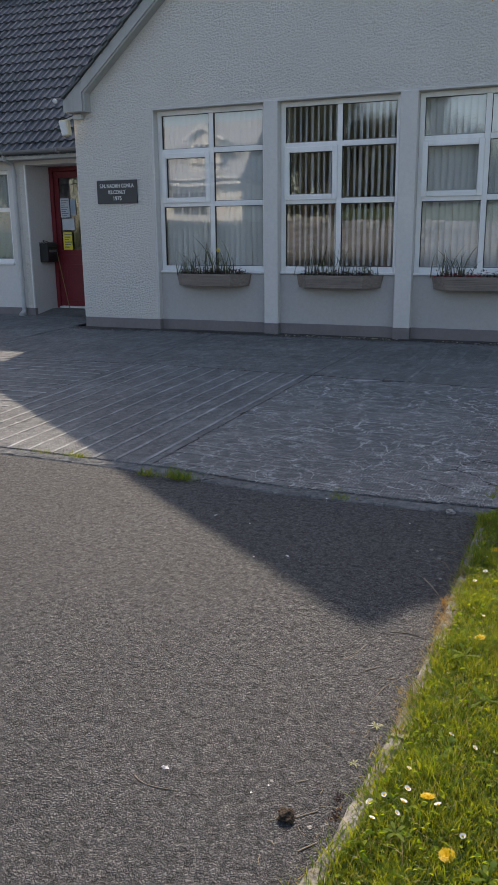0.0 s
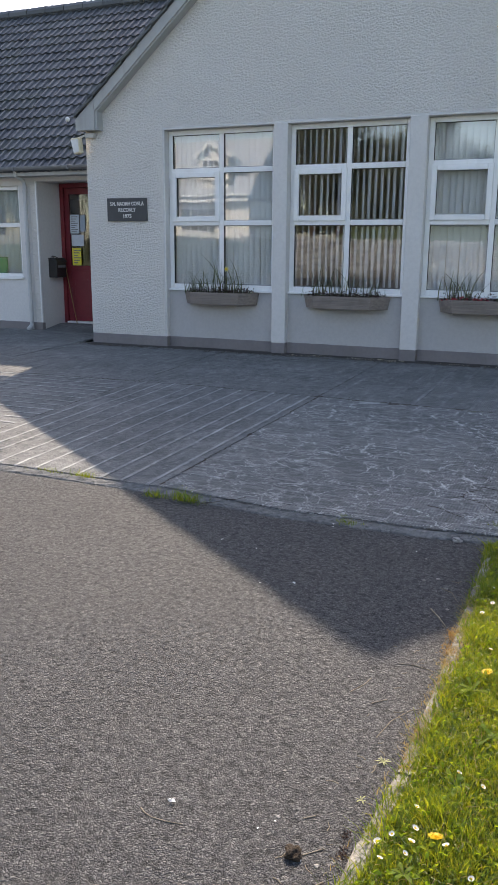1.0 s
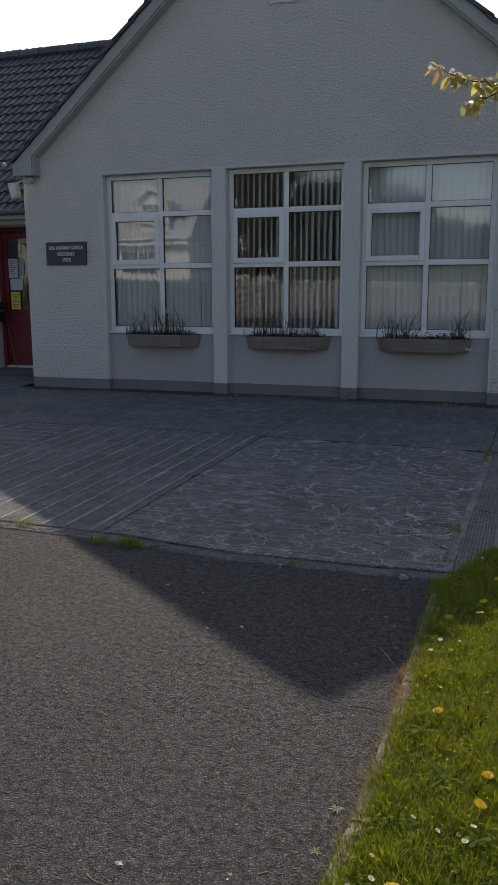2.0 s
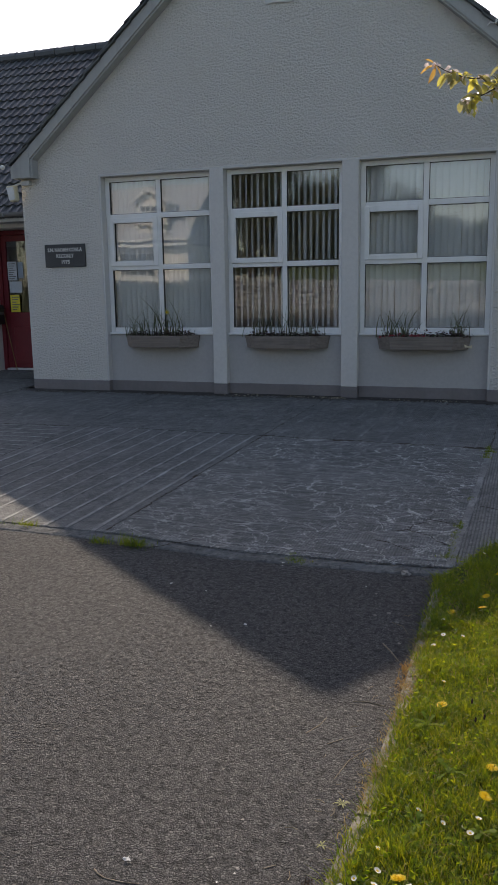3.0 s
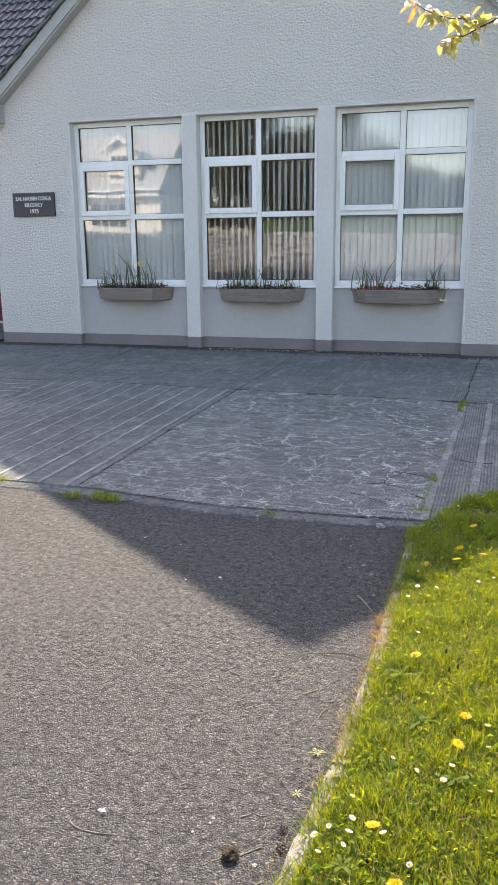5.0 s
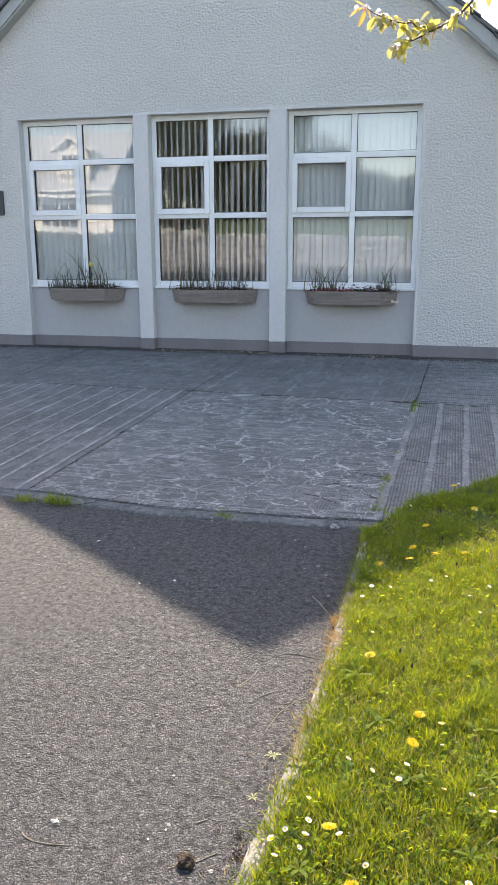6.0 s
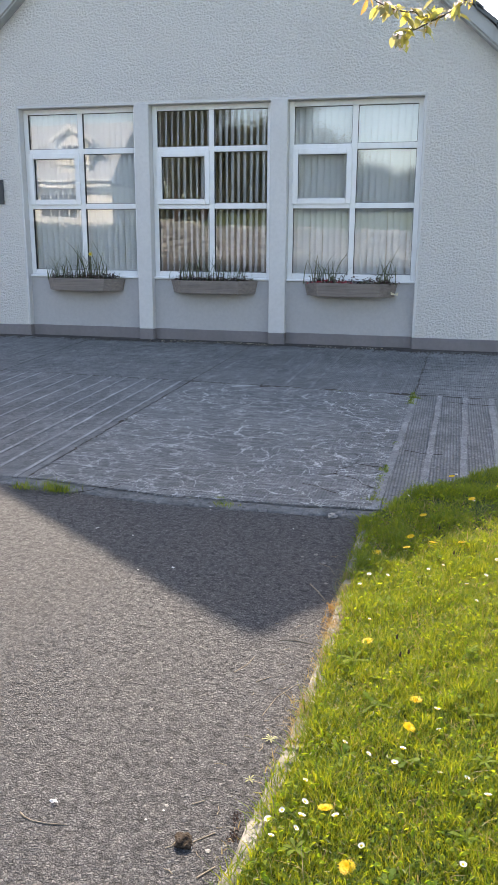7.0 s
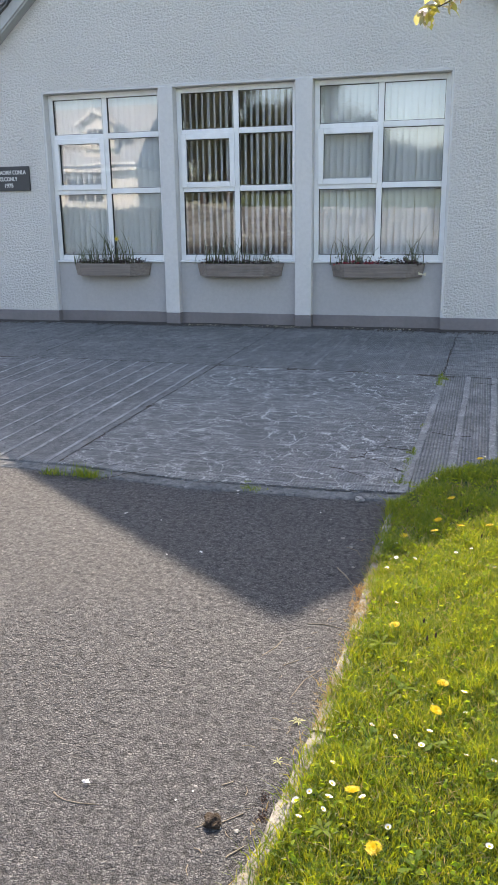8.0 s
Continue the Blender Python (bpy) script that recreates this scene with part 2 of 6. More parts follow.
ROUGH = roughcast()
APRON = painted("grey_apron_paint", (0.43, 0.417, 0.412), (0.465, 0.452, 0.444), 0.75, 70, 0.2, 0.8)
SMOOTH = painted("smooth_painted_render", (0.60, 0.583, 0.565), (0.645, 0.627, 0.605), 0.75, 70, 0.2, 0.8)
PLINTH = painted("grey_plinth_paint", (0.185, 0.165, 0.165), (0.23, 0.207, 0.207), 0.75, 60, 0.3, 2.0, (0.15, 0.15, 0.14))
UPVC = painted("white_upvc", (0.80, 0.80, 0.79), (0.84, 0.835, 0.82), 0.35, 20, 0.03, 2.0, (0.66, 0.66, 0.63))
GASKET = painted("black_gasket", (0.02, 0.02, 0.02), (0.03, 0.03, 0.03), 0.6)
BARGE = painted("grey_painted_barge", (0.36, 0.365, 0.36), (0.42, 0.42, 0.41), 0.6, 40, 0.1, 1.2, (0.24, 0.24, 0.22))
GUTTER = painted("grey_gutter_plastic", (0.16, 0.165, 0.17), (0.22, 0.22, 0.22), 0.5, 30, 0.05)
PIPE = painted("pale_grey_downpipe", (0.46, 0.47, 0.47), (0.52, 0.52, 0.52), 0.5, 30, 0.05)
TILE = tile_paint("dark_concrete_tile", (0.045, 0.05, 0.055), (0.085, 0.09, 0.092), (0.05, 0.06, 0.035))
ASPHALT = asphalt()
SLAB_X = concrete("tamped_concrete_lengthwise", "x", 0.0, 1.26, 0.35)
SLAB_CRAZED = concrete("tamped_concrete_crazed", "x", 1.0, 1.18, 0.32)
SLAB_Y = concrete("tamped_concrete_crosswise", "x", 0.0, 1.26, 0.4)
SLAB_RIBBED = concrete("tamped_concrete_deep_ribs", "x", 0.0, 1.25, 0.5, 0.0, 17.0)
BAND = concrete("smooth_trowelled_band", "x", 0.0, 2.35, 0.0, 0.5)
FAINT = concrete("worn_trowelled_band", "x", 0.0, 1.5, 0.0, 0.7)
EDGE_BAND = concrete("pale_worn_band", "x", 0.0, 1.75, 0.0, 0.45)
SCRAPED = concrete("scraped_trowelled_band", "x", 0.9, 1.6, 0.0, 0.8)
STRIP = concrete("worn_edge_concrete", "x", 0.0, 0.95, 0.0)
KERB = painted("weathered_edging_concrete", (0.10, 0.092, 0.07), (0.34, 0.315, 0.27), 0.9, 70, 1.0, 16.0, (0.08, 0.075, 0.05))
GLASS = glass("window_glass", 1.8)
BLIND = painted("cream_blind_fabric", (0.74, 0.77, 0.79), (0.79, 0.81, 0.83), 0.8, 200, 0.2, 3.0)
ROOM = painted("classroom_wall_paint", (0.62, 0.61, 0.58), (0.68, 0.67, 0.63), 0.8)
# Dark copy of ROOM: the hall's shade is put into its paint colour.
HALL = painted("shaded_hall_paint", (0.16, 0.15, 0.15), (0.2, 0.19, 0.19), 0.8)
RED = painted("red_door_paint", (0.15, 0.012, 0.02), (0.20, 0.016, 0.025), 0.45, 30, 0.05, 2.0)
LITTER = painted("brown_leaf_litter", (0.05, 0.028, 0.02), (0.12, 0.07, 0.05), 0.95, 120, 0.8, 30.0)
BLACK = painted("black_metal", (0.012, 0.012, 0.013), (0.025, 0.025, 0.025), 0.4)
SIGN = painted("dark_slate_sign", (0.035, 0.038, 0.043), (0.05, 0.053, 0.058), 0.45, 40, 0.1)
LETTER = painted("white_sign_letters", (0.6, 0.6, 0.59), (0.66, 0.66, 0.65), 0.5)
PAPER = painted("white_notice_paper", (0.5, 0.54, 0.58), (0.58, 0.62, 0.66), 0.7)
BLUE_PAPER = painted("blue_notice_paper", (0.26, 0.33, 0.42), (0.32, 0.39, 0.47), 0.7)
YELLOW_PAPER = painted("yellow_notice_paper", (0.75, 0.62, 0.05), (0.8, 0.68, 0.08), 0.7)
INK = painted("grey_print", (0.12, 0.12, 0.13), (0.2, 0.2, 0.2), 0.8)
CREAM = painted("cream_plastic", (0.62, 0.54, 0.36), (0.68, 0.6, 0.42), 0.4)
PLANTER = timber("stained_planter_board", (0.17, 0.14, 0.12), (0.26, 0.215, 0.185))
SOIL = painted("potting_soil", (0.03, 0.022, 0.016), (0.06, 0.045, 0.03), 0.95, 120, 1.0)
GRASS = leafy("lawn_grass", (0.028, 0.08, 0.024), (0.08, 0.158, 0.044), (0.19, 0.31, 0.011), (0.56, 0.53, 0.025), 0.43, 0.5, 0.2)
WEED = leafy("broad_weed_leaves", (0.08, 0.15, 0.02), (0.15, 0.22, 0.04), (0.34, 0.50, 0.02), (0.58, 0.62, 0.03), 0.6, 0.6, 0.12)
DRY = leafy("dry_grass", (0.30, 0.22, 0.10), (0.42, 0.34, 0.17), (0.4, 0.28, 0.1), (0.5, 0.38, 0.16), 0.4)
MOSS = leafy("rusty_moss", (0.36, 0.20, 0.07), (0.46, 0.31, 0.13), (0.4, 0.2, 0.05), (0.5, 0.3, 0.1), 0.3)
STRAP = leafy("bulb_leaves", (0.095, 0.10, 0.07), (0.15, 0.145, 0.10), (0.12, 0.18, 0.05), (0.2, 0.24, 0.08), 0.35)
HEATHER = leafy("purple_bedding_leaves", (0.07, 0.042, 0.04), (0.12, 0.085, 0.07), (0.11, 0.06, 0.05), (0.16, 0.11, 0.07), 0.3)
CHERRY = leafy("young_cherry_leaves", (0.30, 0.29, 0.11), (0.38, 0.33, 0.13), (0.74, 0.70, 0.15), (0.84, 0.70, 0.14), 0.5, 0.3)
OLIVE = leafy("olive_cherry_leaves", (0.24, 0.24, 0.15), (0.31, 0.29, 0.17), (0.5, 0.47, 0.18), (0.6, 0.54, 0.2), 0.35, 0.25)
CROWN = leafy("crown_leaves", (0.11, 0.13, 0.085), (0.17, 0.18, 0.12), (0.14, 0.17, 0.05), (0.2, 0.2, 0.07), 0.3)
DEADWOOD = painted("dry_grey_wood", (0.2, 0.165, 0.12), (0.32, 0.27, 0.2), 0.9, 120, 0.6, 20.0)
GRIT = painted("brown_grit", (0.05, 0.042, 0.034), (0.11, 0.095, 0.08), 0.95, 90, 0.6, 20.0)
BARK = painted("tree_bark", (0.06, 0.045, 0.035), (0.12, 0.09, 0.07), 0.9, 50, 1.0, 8.0)
PETAL_W = leafy("daisy_petals", (0.8, 0.8, 0.78), (0.85, 0.84, 0.83), (0.7, 0.7, 0.66), (0.75, 0.75, 0.7), 0.35)
PETAL_Y = leafy("dandelion_petals", (0.80, 0.54, 0.012), (0.85, 0.62, 0.02), (0.8, 0.55, 0.015), (0.85, 0.62, 0.02), 0.4)
BLOSSOM = leafy("pink_blossom", (0.82, 0.76, 0.76), (0.86, 0.82, 0.81), (0.75, 0.62, 0.62), (0.8, 0.7, 0.7), 0.35)
SOD = painted("lawn_soil_and_thatch", (0.022, 0.046, 0.010), (0.046, 0.07, 0.017), 0.95, 90, 1.0, 5.0)
STONE = painted("pale_stone", (0.24, 0.23, 0.21), (0.36, 0.34, 0.31), 0.85, 40, 0.6, 6.0)
FIELD = painted("far_grassland", (0.07, 0.10, 0.035), (0.11, 0.13, 0.045), 0.95, 8, 0.6, 0.05)

# ---- ground ----
ground = tagged(raw("ground", [(-1500, -1500, -0.35), (1500, -1500, -0.35), (1500, 1500, -0.35), (-1500, 1500, -0.35)], [(0, 1, 2, 3)], FIELD), "wide green grassland reaching to the horizon", "ground", kind="structure")
EDGE = [(-30.0, 3.75), (-2.2, 3.93), (0.55, 3.99), (1.75, 3.96), (2.45, 3.86), (3.25, 3.88), (3.6, 3.91)]
tarmac_outline = EDGE + [(3.545, 3.8), (3.548, 2.66), (3.535, 1.98), (3.5, 1.55), (3.4, 1.0), (3.2, 0.3), (2.9, -0.6), (2.2, -2.0), (1.9, -3.2), (3.0, -5.0), (7.0, -6.5), (40.0, -7.0), (40.0, -15.0), (-30.0, -15.0)]
tagged(part("road", prism(tarmac_outline, "z", -0.3, 0.0), ASPHALT), "grey chip-sealed tarmac drive, worn and gritty", "tarmac", kind="structure")

# ---- concrete yard: bays with grooves running by turns along and across ----
pavement = thing("pavement", (0, 0, 0), "grey tamped concrete yard in large ribbed bays", "pavement", kind="structure")
part("bedding", prism(EDGE + [(9.5, 4.2), (9.5, 13.2), (-30, 13.2)], "z", -0.3, -0.02), BAND, pavement)
SEAMS = [((-9.0, 4.05), (-9.6, 10.1)), ((-6.7, 4.05), (-7.3, 10.1)), ((-4.5, 4.05), (-5.05, 10.1)), ((-2.25, 4.05), (-2.85, 10.1)), ((-0.14, 4.05), (-0.66, 10.1)), ((1.635, 4.05), (1.525, 10.1)), ((3.57, 4.05), (3.685, 10.1)), ((5.8, 4.05), (5.8, 10.1)), ((8.0, 4.05), (8.0, 10.1))]


def seam_x(i, y):
    (xa, ya), (xb, yb) = SEAMS[i]
    return xa + (xb - xa) * (y - ya) / (yb - ya) + 0.012 * noise.noise((y * 1.9, i * 7.3, 0.0)) + 0.006 * noise.noise((y * 9.0, i * 3.1, 0.0))


def cross_y(x):
    wave = 0.014 * noise.noise((x * 1.7, 5.5, 0.0)) + 0.007 * noise.noise((x * 8.0, 2.5, 0.0))
    return wave + (7.22 - 0.055 * (x - 1.53) if x > 0 else 7.28 + 0.03 * x)


def front_y(x):
    for (xa, ya), (xb, yb) in zip(EDGE, EDGE[1:]):
        if x <= xb:
            break
    return ya + (yb - ya) * (x - xa) / (xb - xa) + 0.09


def back_y(x):
    return 9.985 if x > -2.8 else 11.09


def concrete_bay(i, row, lines, pitch, material):
    """One bay: a slab with sunk ribbed fields and flush smooth bands between them, rounded off at the seams."""
    rng = random.Random(31 * i + row)
    bm = bmesh.new()
    gap = 0.0025

    def at(u, v, z):
        ya, yb = (front_y, cross_y) if row == 0 else (cross_y, back_y)
        xm = seam_x(i, 5.5 if row == 0 else 8.5) * (1 - u) + seam_x(i + 1, 5.5 if row == 0 else 8.5) * u
        y = (ya(xm) + gap) * (1 - v) + (yb(xm) - gap) * v
        x = (seam_x(i, y) + gap) * (1 - u) + (seam_x(i + 1, y) - gap) * u
        return bm.verts.new((x, y, z + 0.02))

    span = (seam_x(i + 1, 6) - seam_x(i, 6)) if lines == "y" else (3.1 if row == 0 else 2.75)
    n = max(3, round(span / pitch))
    ticks = [(0.0, -0.007), (0.0022, 0.0)]
    for k in range(n):
        c = (k + 0.5) / n + rng.uniform(-0.1, 0.1) / n
        if i == 6 and row == 0:
            c = (0.014 + 0.209 * k) / span
        w = (rng.uniform(0.018, 0.025) if i == 6 and row == 0 else rng.uniform(0.009, 0.016)) / span
        d = rng.uniform(0.0025, 0.005) * (0.35 if material == SLAB_CRAZED else 0.8)
        ticks += [(c - w - 0.004 / span, -d), (c - w, 0.0015), (c + w, 0.0015), (c + w + 0.004 / span, -d)]
    ticks += [(0.9978, 0.0), (1.0, -0.007)]
    steps = 44
    rows = []
    for t, z in ticks:
        line = []
        for s in range(steps + 1):
            v = s / steps
            if s in (1, steps - 1):
                v = 0.0022 if s == 1 else 0.9978
            zz = z - (0.007 if s in (0, steps) else 0.0) + 0.0012 * noise.noise((t * 9 + i, v * 7, row * 3.1))
            wob = (0.0012 * noise.noise((t * 31 + i * 7, v * 5, row)) + 0.0022 * noise.noise((t * 400, v * 60, row + i))) if 0.01 < t < 0.99 else 0.0
            line.append(at(t + wob, v, zz) if lines == "y" else at(v, t + wob, zz))
        rows.append(line)
    for q, (a, b) in enumerate(zip(rows, rows[1:])):
        for s in range(steps):
            f = bm.faces.new((a[s], a[s + 1], b[s + 1], b[s]))
            f.material_index = int(ticks[q][1] == 0.0015 and ticks[q + 1][1] == 0.0015)
    bmesh.ops.recalc_face_normals(bm, faces=bm.faces)
    if sum(f.normal.z for f in bm.faces) < 0:
        bmesh.ops.reverse_faces(bm, faces=bm.faces)
    ob = part("slab", bm, material, pavement)
    ob.data.materials.append(SCRAPED if material == SLAB_CRAZED else (FAINT if row == 1 else EDGE_BAND if i == 6 else BAND))
    return ob


for i in range(len(SEAMS) - 1):
    across = i % 2 == 0
    concrete_bay(i, 0, "y" if across else "x", 0.178 if i < 5 else 0.2, (SLAB_RIBBED if i == 6 else SLAB_Y) if across else (SLAB_CRAZED if i == 5 else SLAB_X))
    concrete_bay(i, 1, "x" if across else "y", 0.21 if across else 0.24, SLAB_X if across else SLAB_Y)
# the narrow flush strip along the tarmac
for k, (xa, xb) in enumerate([(-9.0, -6.0), (-5.99, -3.0), (-2.99, -0.2), (-0.19, 2.028), (2.033, 3.62)]):
    n = int((xb - xa) / 0.018)
    xs = [xa + (xb - xa) * i / n for i in range(n + 1)]
    rag = lambda x, q: 0.014 * noise.noise((x * 6.0, q, 0.2)) + 0.008 * noise.noise((x * 23.0, q, 0.7))
    verts, cols = [], 7
    for x in xs:
        for c in range(cols):
            t = c / (cols - 1)
            z = -0.01 if c == 0 else 0.011 if c == cols - 1 else 0.002 + 0.017 * t + 0.006 * noise.noise((x * 30.0, t * 4.0, 0.4)) + 0.004 * noise.noise((x * 75.0, t * 9.0, 1.4))
            verts.append((x, front_y(x) - 0.002 - 0.09 * (1 - t) + rag(x, 1.0) * (1.6 - 1.5 * t), z))
    raw("edge_strip", verts, [(cols * q + c, cols * q + cols + c, cols * q + cols + c + 1, cols * q + c + 1) for q in range(n) for c in range(cols - 1)], STRIP, pavement)

# ---- lawn ----
LAWN = [(3.59, 3.3), (3.582, 3.8), (3.61, 3.95), (3.66, 4.06), (3.72, 4.24), (3.85, 4.42), (4.03, 4.62), (4.22, 4.83), (4.7, 5.15), (5.6, 5.5), (9.5, 5.75), (40.0, 6.0), (40.0, -7.01), (7.0, -6.51), (2.99, -5.01), (1.95, -3.2), (2.245, -2.02), (2.945, -0.615), (3.245, 0.29), (3.446, 0.99), (3.545, 1.55), (3.583, 1.98), (3.596, 2.66)]


def lawn_z(x, y):
    return 0.036 + 0.008 * noise.noise((x * 1.7, y * 1.7, 0.3)) + 0.03 * min(max((x - 3.6) / 1.5, 0.0), 1.0)


tagged(part("lawn", prism(LAWN, "z", -0.3, 0.024), SOD), "mossy lawn soil under the grass", "lawn", kind="structure")


def inside(pts, x, y):
    hit = False
    for (xa, ya), (xb, yb) in zip(pts, pts[1:] + pts[:1]):
        if (ya > y) != (yb > y) and x < xa + (xb - xa) * (y - ya) / (yb - ya):
            hit = not hit
    return hit


def blades(name, spots, material, label, category, h=(0.03, 0.075), w=(0.0016, 0.0032), lean=0.6, seed=3, uneven=False):
    """Many bent blades in one mesh: kind stuff."""
    rng = np.random.default_rng(seed)
    spots = np.asarray(spots)
    n = len(spots)
    a = rng.uniform(0, math.tau, n)
    hh = rng.uniform(*h, n) * (1 + 0.35 * rng.standard_normal(n).clip(-1.5, 2.5) * 0.5)
    ww = rng.uniform(*w, n)
    if uneven:
        hh *= np.array([0.75 + 0.9 * noise.noise((5.0 * p[0], 5.0 * p[1], 2.0)) + 0.8 * noise.noise((16.0 * p[0], 14.0 * p[1], 9.0)) for p in spots]).clip(0.3, 1.7)
    ln = rng.uniform(0.1, lean, n) * hh
    la = rng.uniform(0, math.tau, n)
    dx, dy = np.cos(a) * ww, np.sin(a) * ww
    lx, ly = np.cos(la) * ln, np.sin(la) * ln
    x, y, z = spots.T
    v = np.empty((n, 5, 3))
    v[:, 0] = np.stack([x - dx, y - dy, z], 1)
    v[:, 1] = np.stack([x + dx, y + dy, z], 1)
    v[:, 2] = np.stack([x + dx * 0.8 + lx * 0.35, y + dy * 0.8 + ly * 0.35, z + hh * 0.6], 1)
    v[:, 3] = np.stack([x - dx * 0.8 + lx * 0.35, y - dy * 0.8 + ly * 0.35, z + hh * 0.6], 1)
    v[:, 4] = np.stack([x + lx, y + ly, z + hh], 1)
    base = 5 * np.arange(n)
    faces = [(b, b + 1, b + 2, b + 3) for b in base.tolist()] + [(b + 3, b + 2, b + 4) for b in base.tolist()]
    ob = raw(name, v.reshape(-1, 3).tolist(), faces, material)
    return tagged(ob, label, category, kind="stuff")


def scatter(n, x0, x1, y0, y1, seed, keep=None):
    rng = random.Random(seed)
    out = []
    while len(out) < n:
        x, y = rng.uniform(x0, x1), rng.uniform(y0, y1)
        if inside(LAWN, x, y) and (keep is None or keep(x, y, rng)):
            out.append((x, y, lawn_z(x, y) - 0.01))
    return out


def tufty(x, y, rng):
    far = max(0.0, x - 4.6, 0.9 - y)
    return rng.random() < (0.62 + 0.35 * noise.noise((x * 4.0, y * 4.0, 7.7)) + 0.45 * noise.noise((x * 17.0, y * 17.0, 1.7))) * math.exp(-far / 0.6)


blades("grass", scatter(300000, 2.6, 6.8, -0.9, 5.6, 1, tufty), GRASS, "bright green unmown lawn grass in sunlight", "grass", (0.016, 0.05), (0.0006, 0.0015), 1.2, seed=5, uneven=True)
blades("grass", scatter(80000, 3.45, 4.5, 1.0, 3.4, 31), GRASS, "short green undergrowth of the lawn", "grass", (0.01, 0.03), (0.0008, 0.002), 1.6, seed=15)
blades("dry_grass", scatter(9000, 3.5, 4.8, 1.1, 4.2, 32, tufty), DRY, "dead straw blades among the lawn grass", "dry grass", (0.012, 0.04), (0.0006, 0.0014), 2.2, seed=16)
blades("grass", scatter(170000, 1.9, 11.0, -6.9, 5.8, 11, lambda x, y, rng: x > 4.5 or y < 1.1), GRASS, "bright green unmown lawn grass in sunlight", "grass", (0.04, 0.09), (0.003, 0.006), seed=6)

# ---- gable building ----
X0, X1, APEX, EAVE, SLOPE = -2.77, 4.65, 0.94, 3.075, 0.855
building = thing("gable_wall", (0, 0, 0), "white roughcast gable wall with smooth grey plinth", "wall", kind="structure")
B0, B1, HEAD = -1.55, 3.455, 2.855
wall_outline = [(X0, 0.16), (B0 - 0.03, 0.16), (B0 - 0.03, HEAD + 0.03), (B1 + 0.03, HEAD + 0.03), (B1 + 0.03, 0.16), (X1, 0.16), (X1, EAVE - 0.05), (APEX, EAVE - 0.05 + SLOPE * (APEX - X0)), (X0, EAVE - 0.05)]
part("roughcast", prism(wall_outline, "y", 10.0, 10.3), ROUGH, building)
for name, a, b in (("bead", B0 - 0.03, B0), ("bead", B1, B1 + 0.03)):
    part(name, boxed(a, b, 9.996, 10.3, 0.16, HEAD, 0.004), SMOOTH, building)
part("bead", boxed(B0 - 0.03, B1 + 0.03, 9.996, 10.3, HEAD, HEAD + 0.03, 0.004), SMOOTH, building)
for a, b in ((X0 + 0.004, B0), (B1, X1)):
    part("plinth", boxed(a, b, 9.99, 10.3, -0.1, 0.158, 0.006), PLINTH, building)
BAYS = [(B0, 0.0), (0.187, 1.70), (1.903, B1)]
for a, b in ((0.0, 0.187), (1.70, 1.903)):
    part("pilaster", boxed(a, b, 9.985, 10.3, 0.158, HEAD + 0.012, 0.005), SMOOTH, building)
    part("plinth", boxed(a - 0.001, b + 0.001, 9.98, 10.3, -0.1, 0.156, 0.006), PLINTH, building)
for a, b in BAYS:
    part("apron", boxed(a, b, 10.085, 10.3, 0.15, 0.802), APRON, building)
    part("plinth", boxed(a, b, 10.075, 10.3, -0.1, 0.16, 0.006), PLINTH, building)
# the other walls of the classroom
tagged(part("wall_west", boxed(X0, X0 + 0.3, 10.302, 17.5, -0.1, EAVE), ROUGH), "roughcast side wall of the classroom", "wall", kind="structure")
tagged(part("wall_east", boxed(X1 - 0.3, X1, 10.302, 17.5, -0.1, EAVE), ROUGH), "roughcast side wall of the classroom", "wall", kind="structure")
tagged(part("wall_north", boxed(X0 + 0.3, X1 - 0.3, 17.2, 17.5, -0.1, EAVE), ROOM), "plain classroom back wall", "wall", kind="structure")
tagged(part("floor", boxed(X0 + 0.3, X1 - 0.3, 10.3, 17.2, 0.0, 0.1), ROOM), "classroom floor", "floor", kind="structure")
tagged(part("ceiling", boxed(X0 + 0.3, X1 - 0.3, 10.3, 17.2, 2.95, 3.0), ROOM), "classroom ceiling", "ceiling", kind="structure")


